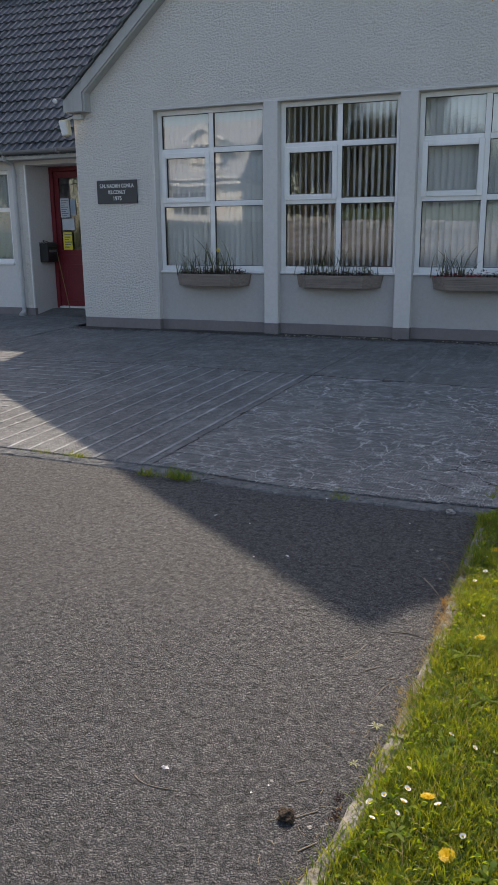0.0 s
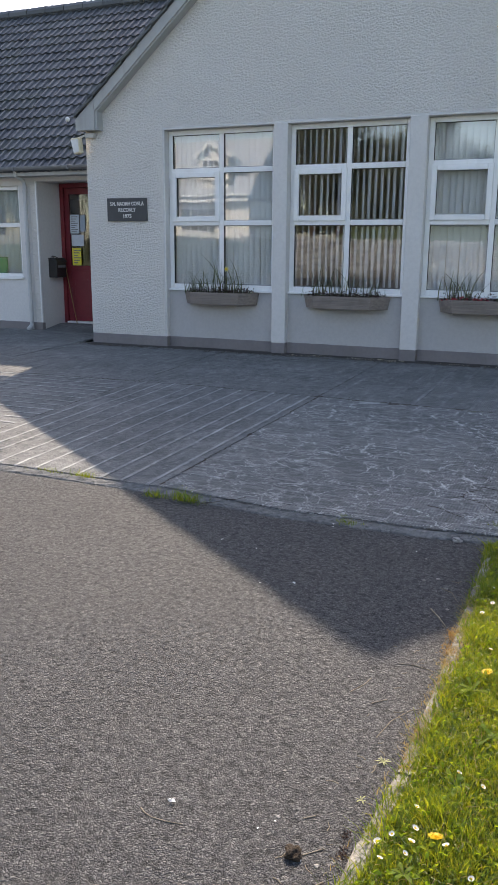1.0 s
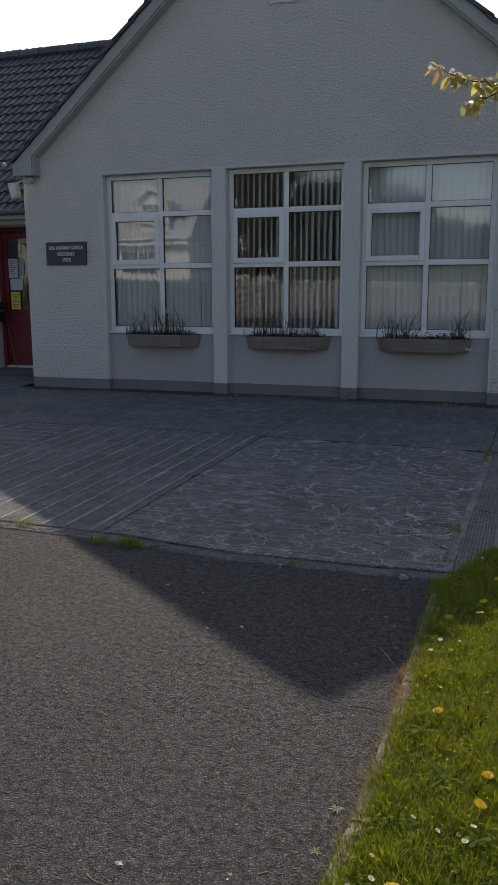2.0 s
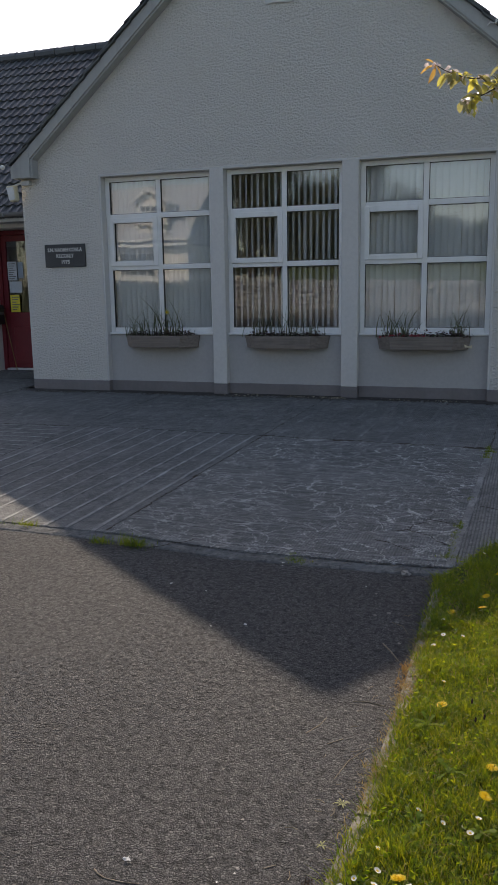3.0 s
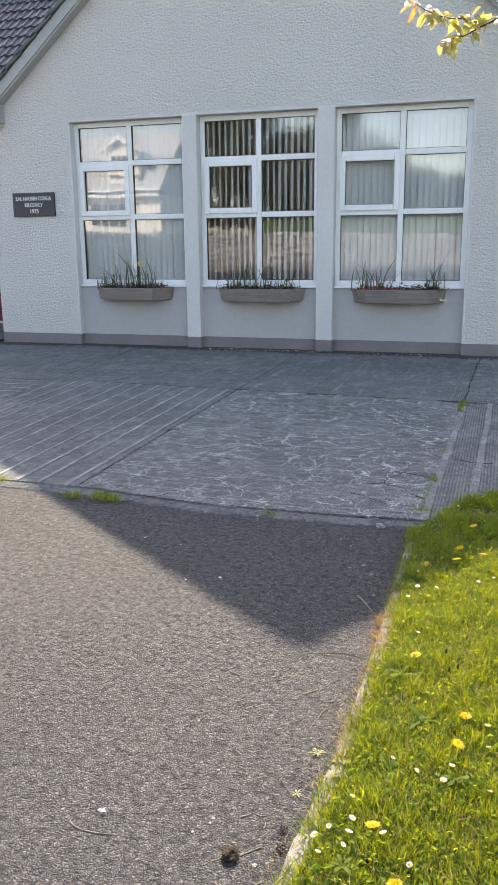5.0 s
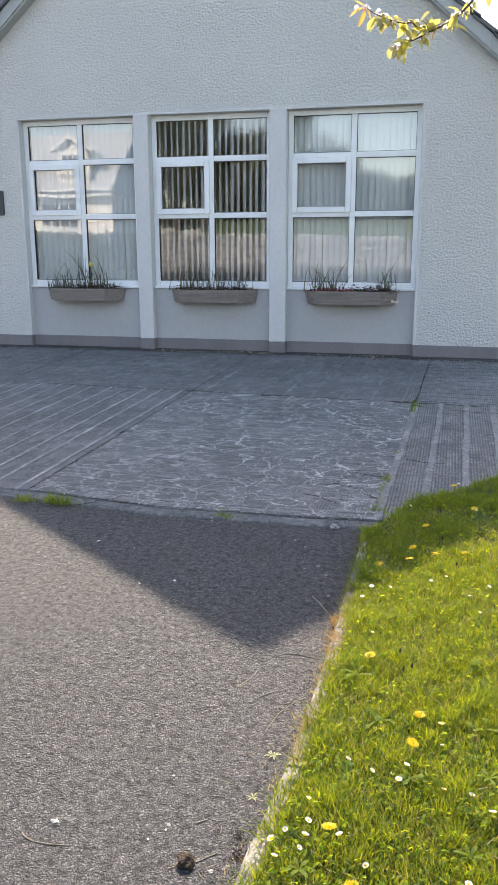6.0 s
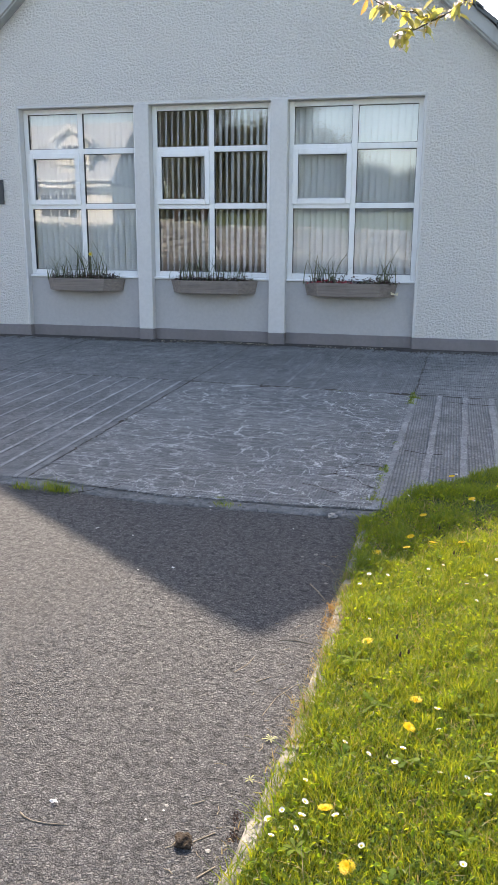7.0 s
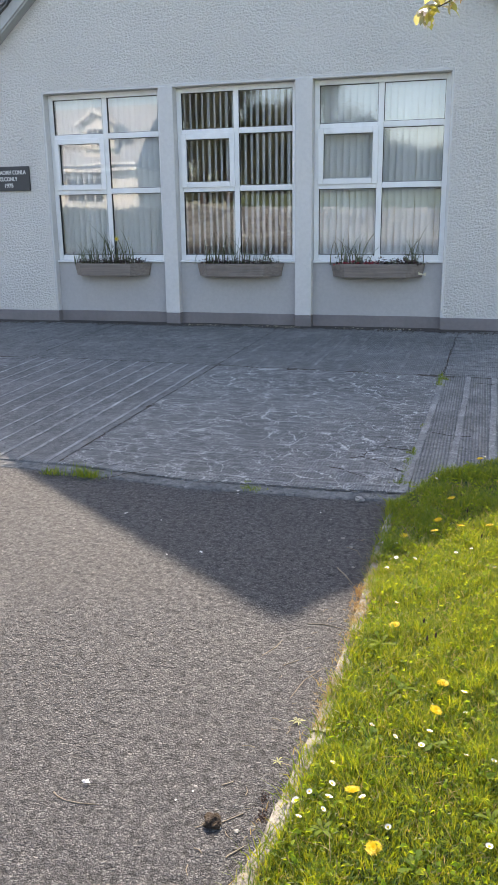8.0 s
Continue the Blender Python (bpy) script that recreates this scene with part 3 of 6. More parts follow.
def window_unit(i, a, b):
    """A six-light window: frame, mullion, transoms, an opening sash in the middle row, panes and sill."""
    z0, z1, ta, tb = 0.812, HEAD, 1.68, 2.345
    w = thing(f"window_{i}", (a, 10.11, z0), "white plastic six-pane window with one opening sash", "window", kind="structure")
    W, H = b - a, z1 - z0
    mid, f, t = W / 2, 0.062, 0.066
    A, B = ta - z0, tb - z0

    def bar(name, x0, x1, zz0, zz1, y0=0.0, y1=0.07, parent=w):
        return part(name, boxed(x0, x1, y0, y1, zz0, zz1, 0.006, 2), UPVC, parent)

    bar("frame_jamb", 0.002, f, 0.001, H - 0.001), bar("frame_jamb", W - f, W - 0.002, 0.001, H - 0.001)
    bar("frame_head", f, W - f, H - f, H - 0.001, 0.001), bar("frame_foot", f, W - f, 0.001, f + 0.01, 0.001)
    bar("mullion", mid - t / 2, mid + t / 2, f, H - f, 0.002)
    for zz in (A, B):
        bar("transom", f, mid - t / 2, zz - t / 2, zz + t / 2, 0.001), bar("transom", mid + t / 2, W - f, zz - t / 2, zz + t / 2, 0.001)
    part("sill", boxed(0.003, W - 0.003, -0.06, 0.02, -0.022, 0.004, 0.008, 2), UPVC, w)
    cols, rows = ((f, mid - t / 2), (mid + t / 2, W - f)), ((f + 0.01, A - t / 2), (A + t / 2, B - t / 2), (B + t / 2, H - f))
    for c, (xl, xr) in enumerate(cols):
        for r, (zz0, zz1) in enumerate(rows):
            x0, x1 = xl, xr
            if c == 0 and r == 1:
                s = 0.055
                e = 0.014
                bm = bmesh.new()
                box(bm, x0 - e, x0 + s - e * 0.2, -0.022, 0.03, zz0 - e, zz1 + e, 0.007, 2), box(bm, x1 - s + e * 0.2, x1 + e, -0.022, 0.03, zz0 - e, zz1 + e, 0.007, 2)
                box(bm, x0 + s - e * 0.2, x1 - s + e * 0.2, -0.021, 0.03, zz0 - e, zz0 + s - e * 0.2, 0.007, 2), box(bm, x0 + s - e * 0.2, x1 - s + e * 0.2, -0.021, 0.03, zz1 - s + e * 0.2, zz1 + e, 0.007, 2)
                part("sash", bm, UPVC, w)
                x0, x1, zz0, zz1 = x0 + s - 0.006, x1 - s + 0.006, zz0 + s - 0.006, zz1 - s + 0.006
            g = bmesh.new()
            k = 0.0045
            box(g, x0, x0 + k, 0.012, 0.05, zz0, zz1), box(g, x1 - k, x1, 0.012, 0.05, zz0, zz1), box(g, x0 + k, x1 - k, 0.012, 0.05, zz0, zz0 + k), box(g, x0 + k, x1 - k, 0.012, 0.05, zz1 - k, zz1)
            part("gasket", g, GASKET, w)
            p = part("pane", boxed(x0 + k, x1 - k, 0.028, 0.034, zz0 + k, zz1 - k), GLASS, w)
            p.visible_shadow = False
    return w


def vertical_blind(a, b, turn, label, skip=0.0, group="window blinds"):
    """A headrail with hanging slats, each one turned a little unevenly."""
    rng = random.Random(int(a * 100))
    d = thing("vertical_blind", (a, 10.215, 2.84), label, "blind", group)
    part("headrail", boxed(0.02, b - a - 0.02, -0.02, 0.02, -0.04, 0.0), UPVC, d)
    wide = 0.0382 if abs(turn) < 30 else 0.044
    n = round((b - a - 0.05 - skip) / 0.0775)
    bm = bmesh.new()
    cols = [(-wide, 0.003), (-wide / 2, -0.002), (0.0, -0.004), (wide / 2, -0.002), (wide, 0.003)]
    hi, lo = [bm.verts.new((x, y, 0.0)) for x, y in cols], [bm.verts.new((x, y, -1.96)) for x, y in cols]
    for k in range(4):
        bm.faces.new((hi[k], hi[k + 1], lo[k + 1], lo[k]))
    first = part("slat", bm, BLIND, d, smooth=True)
    for k in range(n):
        m = pose(0.025 + skip + 0.0775 * (k + 0.5), 0.0, -0.04, rng.uniform(-0.3, 0.3), rng.uniform(-0.25, 0.25), turn + rng.uniform(-5, 5))
        if k == 0:
            first.matrix_local = m
        else:
            share("slat", first.data, d, m)
    return d


for i, (a, b) in enumerate(BAYS):
    window_unit(i + 1, a, b)
vertical_blind(*BAYS[0], 14, "cream fabric vertical blind, closed, behind the window", 0.03)
vertical_blind(*BAYS[1], -53, "cream fabric vertical blind with open slats behind the window")
vertical_blind(*BAYS[2], 12, "cream fabric vertical blind, closed, behind the window")

# ---- roofs ----

def roof_slab(name, x_low, z_low, x_high, z_high, y0, y1, label):
    th = 0.10
    return tagged(part(name, prism([(x_low, z_low), (x_high, z_high), (x_high, z_high + th), (x_low, z_low + th)], "y", y0, y1), TILE), label, "roof", kind="structure")


RIDGE = EAVE + SLOPE * (APEX - X0)
OVER = 0.05
roof_slab("roof_west", X0 - OVER, EAVE - SLOPE * OVER - 0.05, APEX, RIDGE - 0.05, 9.9, 17.8, "dark concrete tiled roof slope over the gable")
roof_slab("roof_east", X1 + OVER, EAVE - SLOPE * OVER - 0.05, APEX, RIDGE - 0.05, 9.9, 17.8, "dark concrete tiled roof slope over the gable")
# barge boards with boxed ends
for s, xe, name in ((1, X0, "west"), (-1, X1, "east")):
    barge = thing("bargeboard", (0, 0, 0), "grey painted barge board with boxed eaves end", "bargeboard", "barge boards")
    lo = (xe - s * 0.04, EAVE)
    line = lambda x, d: EAVE + SLOPE * s * (x - xe) + d
    xa, xb = xe - s * 0.06, APEX
    part("board", prism([(xe + s * 0.25, line(xe + s * 0.25, -0.012)), (xb, line(xb, -0.012)), (xb, line(xb, -0.17)), (xe + s * 0.25, line(xe + s * 0.25, -0.17))], "y", 9.84, 9.90), BARGE, barge)
    part("eaves_box", prism([(xe - s * 0.045, EAVE - 0.19), (xe + s * 0.25, EAVE - 0.19), (xe + s * 0.25, line(xe + s * 0.25, -0.012)), (xe - s * 0.045, line(xe - s * 0.045, -0.012))], "y", 9.835, 10.0), BARGE, barge)
    part("fillet", prism([(xe + s * 0.25, EAVE - 0.19), (xe + s * 0.28, EAVE - 0.19), (xe + s * 0.28, line(xe + s * 0.28, -0.2)), (xb, line(xb, -0.2)), (xb, line(xb, -0.17)), (xe + s * 0.25, line(xe + s * 0.25, -0.171))], "y", 9.86, 10.0), BARGE, barge)
# the wing beside the gable
WY, WE, WZ = 11.1, 10.86, 2.59
WRIDGE_Y, WRIDGE_Z = 14.31, 5.79
WTAN = (WRIDGE_Z - WZ) / (WRIDGE_Y - WE)
wing_roof = thing("roof_wing", (0, 0, 0), "dark grey interlocking concrete tiled roof, weathered", "roof", kind="structure")
part("deck", prism([(WE, WZ - 0.08), (WRIDGE_Y, WRIDGE_Z - 0.08), (WRIDGE_Y + (WRIDGE_Y - WE), WZ - 0.08), (WRIDGE_Y + (WRIDGE_Y - WE), WZ - 0.13), (WRIDGE_Y, WRIDGE_Z - 0.13), (WE, WZ - 0.13)], "x", -16.0, -1.0), TILE, wing_roof)
wing = thing("wall_wing", (0, 0, 0), "pale rendered wall of the entrance wing", "wall", kind="structure")
PX = -4.48
part("pier", boxed(-4.825, PX, WY, WY + 0.3, 0.14, 2.42), SMOOTH, wing)
part("pier", boxed(-9.0, -6.75, WY, WY + 0.3, 0.14, 2.42), SMOOTH, wing)
part("apron", boxed(-6.75, -4.825, WY, WY + 0.3, 0.14, 0.86), SMOOTH, wing)
part("lintel", boxed(-6.75, -4.825, WY, WY + 0.3, 2.3, 2.42), SMOOTH, wing)
part("plinth", boxed(-9.0, PX + 0.005, WY - 0.015, WY + 0.3, -0.1, 0.14, 0.006), PLINTH, wing)
part("jamb", boxed(PX - 0.3, PX, WY + 0.3, 11.95, -0.1, 2.42), SMOOTH, wing)
part("head", boxed(PX, X0, WY, WY + 0.3, 2.36, 2.5), SMOOTH, wing)
part("door_wall", boxed(PX, X0, 11.72, 11.95, 2.36, 2.6), SMOOTH, wing)
part("soffit", boxed(-9.0, X0, WE - 0.02, WY, 2.42, 2.45), BARGE, wing)
part("fascia", boxed(-9.0, X0 - 0.17, WE - 0.03, WE - 0.005, 2.42, 2.56), BARGE, wing)
part("porch_ceiling", boxed(PX, X0, WY + 0.3, 11.72, 2.37, 2.4), SMOOTH, wing)
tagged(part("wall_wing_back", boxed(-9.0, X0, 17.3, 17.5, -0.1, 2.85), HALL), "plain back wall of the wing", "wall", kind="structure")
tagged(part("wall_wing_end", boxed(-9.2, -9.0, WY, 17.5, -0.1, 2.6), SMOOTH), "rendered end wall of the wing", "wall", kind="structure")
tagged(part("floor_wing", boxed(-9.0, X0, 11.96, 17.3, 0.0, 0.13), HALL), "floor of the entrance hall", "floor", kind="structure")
# Unseen ceiling, added to stop sunlight leaking in below the wing roof.
tagged(part("ceiling_wing", boxed(-9.0, X0, 11.96, 17.29, 2.45, 2.5), HALL), "plain ceiling added over the entrance hall against sunlight", "ceiling", kind="structure")
part("reveal", prism([(PX, WY + 0.004), (PX + 0.052, 11.65), (PX + 0.052, 11.72), (PX, 11.72)], "z", 0.0, 2.36), SMOOTH, wing)
part("roughcast", boxed(-4.6, PX - 0.022, WY - 0.008, WY, 0.14, 2.3), ROUGH, wing)
part("bead", boxed(PX - 0.022, PX + 0.004, WY - 0.012, WY + 0.02, 0.14, 2.36, 0.004), UPVC, wing)
tagged(part("doorstep", prism([(11.12, -0.05), (11.12, 0.024), (11.5, 0.095), (11.96, 0.10), (11.96, -0.05)], "x", PX, X0), SLAB_X), "low concrete doorstep", "step", kind="structure")

# ---- wing: window, door, gutter, pipe ----
def wing_window():
    w = thing("window_4", (-6.75, WY + 0.06, 0.86), "white plastic casement window with a transom", "window", kind="structure")
    W, H, f = 1.92, 1.44, 0.06
    for name, x0, x1, z0, z1 in (("frame_jamb", 0, f, 0, H), ("frame_jamb", W - f, W, 0, H), ("frame_head", f, W - f, H - f, H), ("frame_foot", f, W - f, 0, f), ("transom", f, W - f, 0.80, 0.865), ("mullion", W / 2 - 0.03, W / 2 + 0.03, f, 0.8)):
        part(name, boxed(x0, x1, 0.0, 0.07, z0, z1, 0.006, 2), UPVC, w)
    part("sill", boxed(-0.02, W + 0.02, -0.10, 0.0, -0.03, 0.012, 0.006, 2), UPVC, w)
    for x0, x1, z0, z1 in ((f, W / 2 - 0.03, f, 0.8), (W / 2 + 0.03, W - f, f, 0.8), (f, W - f, 0.865, H - f)):
        part("pane", boxed(x0, x1, 0.03, 0.036, z0, z1), GLASS, w).visible_shadow = False
    tagged(part("net_curtain", prism([(x * 0.05 - 6.68, 11.26 + 0.012 * (x % 2)) for x in range(36)] + [(x * 0.05 - 6.68, 11.264 + 0.012 * (x % 2)) for x in range(35, -1, -1)], "z", 0.9, 2.26), painted("grey_net", (0.36, 0.42, 0.44), (0.44, 0.49, 0.51), 0.85, 200, 0.2, 3.0)), "pale curtain hanging behind the wing window", "curtain")
    return w


wing_window()
green_box = thing("green_box", (-5.24, 11.225, 0.922), "small green plastic box on the window ledge", "box")
part("body", boxed(-0.16, 0.0, -0.02, 0.03, 0.0, 0.24, 0.01), painted("green_plastic", (0.02, 0.28, 0.08), (0.03, 0.34, 0.1), 0.4), green_box)
part("lid", boxed(-0.164, 0.004, -0.024, 0.033, 0.24, 0.262, 0.006), painted("dark_green_plastic", (0.015, 0.2, 0.06), (0.02, 0.24, 0.07), 0.4), green_box)


def entrance_door():
    d = thing("door_1", (PX + 0.05, 11.66, 0.10), "red painted glazed entrance door, shut, with paper notices", "door", kind="structure")
    W, H = X0 - PX - 0.05, 2.26
    for n, x0, x1, z0, z1 in (("frame_jamb", 0.0, 0.07, 0, H), ("frame_head", 0.07, W, H - 0.07, H), ("frame_jamb", 1.12, 1.2, 0, H - 0.07)):
        part(n, boxed(x0, x1, -0.03, 0.06, z0, z1, 0.006), RED, d)
    part("threshold", boxed(0.07, 1.12, -0.06, 0.05, 0.0, 0.03, 0.006), UPVC, d)
    leaf = part("leaf", boxed(0.075, 0.155, 0.0, 0.045, 0.035, H - 0.075, 0.004), RED, d)
    part("stile", boxed(1.035, 1.115, 0.0, 0.045, 0.035, H - 0.075, 0.004), RED, leaf)
    part("rail", boxed(0.155, 1.035, 0.0, 0.045, H - 0.17, H - 0.076, 0.004), RED, leaf)
    part("kick_panel", boxed(0.155, 1.035, 0.002, 0.043, 0.036, 0.87, 0.004), RED, leaf)
    bm = box(bmesh.new(), 0.22, 0.97, -0.006, 0.01, 0.12, 0.72, 0.005)
    part("raised_panel", bm, RED, leaf)
    part("rail", boxed(0.155, 1.035, -0.002, 0.046, 0.87, 0.95, 0.004), RED, leaf)
    part("pane", boxed(0.155, 1.035, 0.02, 0.026, 0.95, H - 0.17), GLASS, leaf).visible_shadow = False
    part("handle", boxed(0.96, 1.08, -0.055, -0.03, 1.02, 1.045, 0.006), BLACK, leaf)
    for x0, x1, z0, z1, m in ((0.165, 0.34, 1.47, 1.77, PAPER), (0.185, 0.42, 1.27, 1.45, PAPER), (0.36, 0.46, 1.5, 1.76, BLUE_PAPER)):
        part("notice", boxed(x0, x1, 0.008, 0.012, z0, z1), m, leaf, "paper notice taped to the glass")
    part("notice", boxed(0.195, 0.37, -0.008, -0.004, 0.955, 1.235), YELLOW_PAPER, leaf, "yellow paper notice")
    for k in range(6):
        zz = 1.205 - 0.04 * k
        part("print_bar", boxed(0.225, 0.225 + 0.14 - 0.03 * (k % 3), -0.0105, -0.0082, zz - 0.016, zz), INK, d)
    for k in range(8):
        zz = 1.74 - 0.034 * k
        part("print_bar", boxed(0.185, 0.185 + 0.13 - 0.025 * (k % 3), 0.0056, 0.0078, zz - 0.012, zz), INK, d)
    return d


entrance_door()
tagged(part("wall_porch", boxed(-3.25, X0, 11.62, 11.72, -0.05, 2.36), SMOOTH), "rendered wall beside the entrance door", "wall", kind="structure")

letter_box = thing("letter_box", (PX + 0.006, 11.3, 0.86), "black metal letter box on the porch wall", "letter box")
part("body", prism([(0.0, 0.0), (0.17, 0.0), (0.17, 0.24), (0.13, 0.3), (0.0, 0.3)], "y", 0.0, 0.26, 0.008), BLACK, letter_box)
part("lid", prism([(0.0, 0.302), (0.135, 0.302), (0.182, 0.245), (0.186, 0.25), (0.14, 0.316), (0.0, 0.316)], "y", -0.006, 0.266), BLACK, letter_box)
part("slot_flap", boxed(0.174, 0.18, 0.03, 0.23, 0.16, 0.2, 0.002), INK, letter_box)
bm = tube(bmesh.new(), [(0.02, 0.13, 0.318), (0.03, 0.07, 0.34), (0.06, 0.05, 0.345), (0.1, 0.07, 0.335), (0.11, 0.12, 0.318)], 0.006, 6)
part("handle", bm, BLACK, letter_box)
cane = thing("broom_handle", (PX + 0.1, 11.42, 0.10), "thin pale stick leaning against the door", "stick")
part("shaft", tube(bmesh.new(), [(0.24, 0.15, 0.0), (0.13, 0.15, 0.55), (0.04, 0.15, 1.02)], 0.008, 6), DRY, cane)
part("tip", tube(bmesh.new(), [(0.04, 0.15, 1.02), (0.036, 0.15, 1.04)], [0.009, 0.006], 6), BLACK, cane)

gutter = thing("gutter", (0, 0, 0), "dark grey plastic eaves gutter", "gutter")
prof = [(WE - 0.10 + 0.055 * math.cos(a), 2.545 + 0.055 * math.sin(a)) for a in [math.pi + k * math.pi / 8 for k in range(9)]] + [(WE - 0.10 + 0.05 * math.cos(a), 2.545 + 0.05 * math.sin(a)) for a in [math.tau - k * math.pi / 8 for k in range(9)]]
part("channel", prism(prof, "x", -9.0, X0 - 0.05), GUTTER, gutter)
for x in (-7.6, -6.6, -5.6, -4.6, -3.6):
    part("bracket", boxed(x - 0.015, x + 0.015, WE - 0.165, WE - 0.03, 2.485, 2.555, 0.006), GUTTER, gutter)
down = thing("downpipe", (-4.65, WY - 0.07, 0.0), "pale grey plastic downpipe with a swan neck", "downpipe")
part("pipe", tube(bmesh.new(), [(0, 0, 0.03), (0, 0, 2.3), (0.0, -0.03, 2.37), (0, -0.2, 2.43), (0, -0.215, 2.5)], 0.033, 12), PIPE, down)
part("shoe", tube(bmesh.new(), [(0, 0, 0.16), (0, -0.01, 0.08), (0, -0.09, 0.03)], 0.042, 12), PIPE, down)
for z in (0.6, 1.4, 2.2):
    part("clip", tube(bmesh.new(), [(0, 0, z - 0.025), (0, 0, z + 0.025)], 0.042, 12), PIPE, down)

# ---- gable fittings ----
sign = thing("school_sign", (-2.45, 9.985, 1.705), "dark slate school name board with white lettering", "sign")
part("board", boxed(0.0, 0.625, -0.008, 0.03, 0.0, 0.305, 0.004), SIGN, sign)
part("rim", prism([(0, 0), (0.625, 0), (0.625, 0.305), (0, 0.305)], "y", 0.0, 0.012), SIGN, sign)


def lettering(text, x, z, size, parent, width):
    c = bpy.data.curves.new("lettering", "FONT")
    c.body, c.size, c.extrude, c.align_x, c.offset = text, size, 0.002, "CENTER", 0.0016
    tmp = bpy.data.objects.new("lettering", c)
    scene.collection.objects.link(tmp)
    data = bpy.data.meshes.new_from_object(tmp.evaluated_get(bpy.context.evaluated_depsgraph_get()))
    bpy.data.objects.remove(tmp)
    data.materials.clear()
    data.materials.append(LETTER)
    xs = [v.co.x for v in data.vertices]
    k = width / (max(xs) - min(xs))
    ob = share("lettering", data, parent, pose(x, -0.0105, z, 90) @ Matrix.Diagonal((k, 1, 1, 1)))
    return ob


lettering("S.N. NAOMH CONLA", 0.315, 0.207, 0.07, sign, 0.53)
lettering("KILCONLY", 0.315, 0.126, 0.07, sign, 0.27)
lettering("1975", 0.318, 0.045, 0.07, sign, 0.125)

plaque = thing("gable_plaque", (0.77, 9.985, 4.70), "small white plaque with worn lower edge, high on the gable", "plaque")
rng = random.Random(4)
low = [(x, -0.02 + 0.006 * math.sin(x * 19) + rng.uniform(-0.006, 0.006)) for x in [0.35 - 0.025 * k for k in range(15)]]
part("board", prism([(0.0, 0.26), (0.35, 0.26)] + low, "y", -0.012, 0.02), LETTER, plaque)
for k, (a, b, zz) in enumerate(((0.04, 0.3, 0.045), (0.05, 0.31, 0.085), (0.06, 0.29, 0.14), (0.05, 0.3, 0.19))):
    part("print_bar", boxed(a, b, -0.0145, -0.0122, zz, zz + 0.018), INK, plaque)

lamp = thing("flood_light", (-2.72, 9.97, 2.80), "cream outdoor floodlight on an arm at the gable corner", "lamp")
part("arm", tube(bmesh.new(), [(0.06, 0.02, 0.03), (-0.03, -0.03, 0.03), (-0.1, -0.06, 0.0)], 0.014, 8), PIPE, lamp)
part("mount", boxed(-0.02, 0.12, -0.035, 0.03, 0.0, 0.065, 0.008), PIPE, lamp)
head = part("housing", prism([(-0.19, -0.01), (-0.05, 0.0), (-0.03, -0.2), (-0.14, -0.22)], "y", -0.14, -0.05, 0.012), CREAM, lamp)
part("lens", prism([(-0.175, -0.03), (-0.065, -0.022), (-0.05, -0.185), (-0.135, -0.2)], "y", -0.146, -0.141), LETTER, head)
camera_dome = thing("sensor_dome", (-2.915, 9.8, 3.03), "small white dome sensor beside the verge", "sensor")
bm = bmesh.new()
bmesh.ops.create_uvsphere(bm, u_segments=14, v_segments=8, radius=0.032)
part("dome", bm, LETTER, camera_dome, smooth=True)
part("stalk", tube(bmesh.new(), [(0, 0, 0.02), (0.05, 0.01, 0.03), (0.12, 0.03, 0.01)], 0.009, 6), GUTTER, camera_dome)
cable = thing("loose_cable", (3.32, 9.82, 4.12), "short loose cable clipped to the barge board", "cable")
part("wire", tube(bmesh.new(), [(0, 0, 0), (0.03, -0.02, 0.025), (0.07, -0.01, 0.015), (0.1, -0.02, 0.035), (0.18, 0.0, 0.0), (0.4, 0.0, -0.2)], 0.006, 5), LETTER, cable)
part("clip", boxed(0.08, 0.105, -0.02, 0.02, 0.01, 0.05, 0.003), LETTER, cable)


# ---- planters ----
def planter(x0, x1, seed):
    rng = random.Random(seed)
    p = thing("window_planter", (x0, 10.085, 0.632), "brown ribbed timber window planter with cut-off corners", "planter", "planters under the windows")
    W, D, H, C = x1 - x0, 0.26, 0.157, 0.19
    outer = [(0, 0), (0, -0.045), (C, -D), (W - C, -D), (W, -0.045), (W, 0)]
    n = 8
    for k in range(n):
        z0, z1 = k * H / n, (k + 1) * H / n - 0.001
        o = 0.035 * (1 - k / n)
        pts = [(x + (o if x < W / 2 else -o) * (1.0 if -y < 0.1 else 0.4), y) for x, y in outer]
        inner = [(W - 0.03 - o, 0), (W - 0.03 - o, -0.035), (W - C - 0.01, -D + 0.025), (C + 0.01, -D + 0.025), (0.03 + o, -0.035), (0.03 + o, 0)]
        part("board", prism(pts + inner, "z", z0, z1, 0.0016), PLANTER, p)
    part("bottom", prism([(0.07, 0), (0.07, -0.03), (C + 0.02, -D + 0.02), (W - C - 0.02, -D + 0.02), (W - 0.07, -0.03), (W - 0.07, 0)], "z", -0.006, -0.001), PLANTER, p)
    bm = prism([(0.085, -0.002), (0.085, -0.03), (C + 0.03, -D + 0.027), (W - C - 0.03, -D + 0.027), (W - 0.085, -0.03), (W - 0.085, -0.002)], "z", 0.0, H - 0.015)
    part("soil", bm, SOIL, p)
    return p


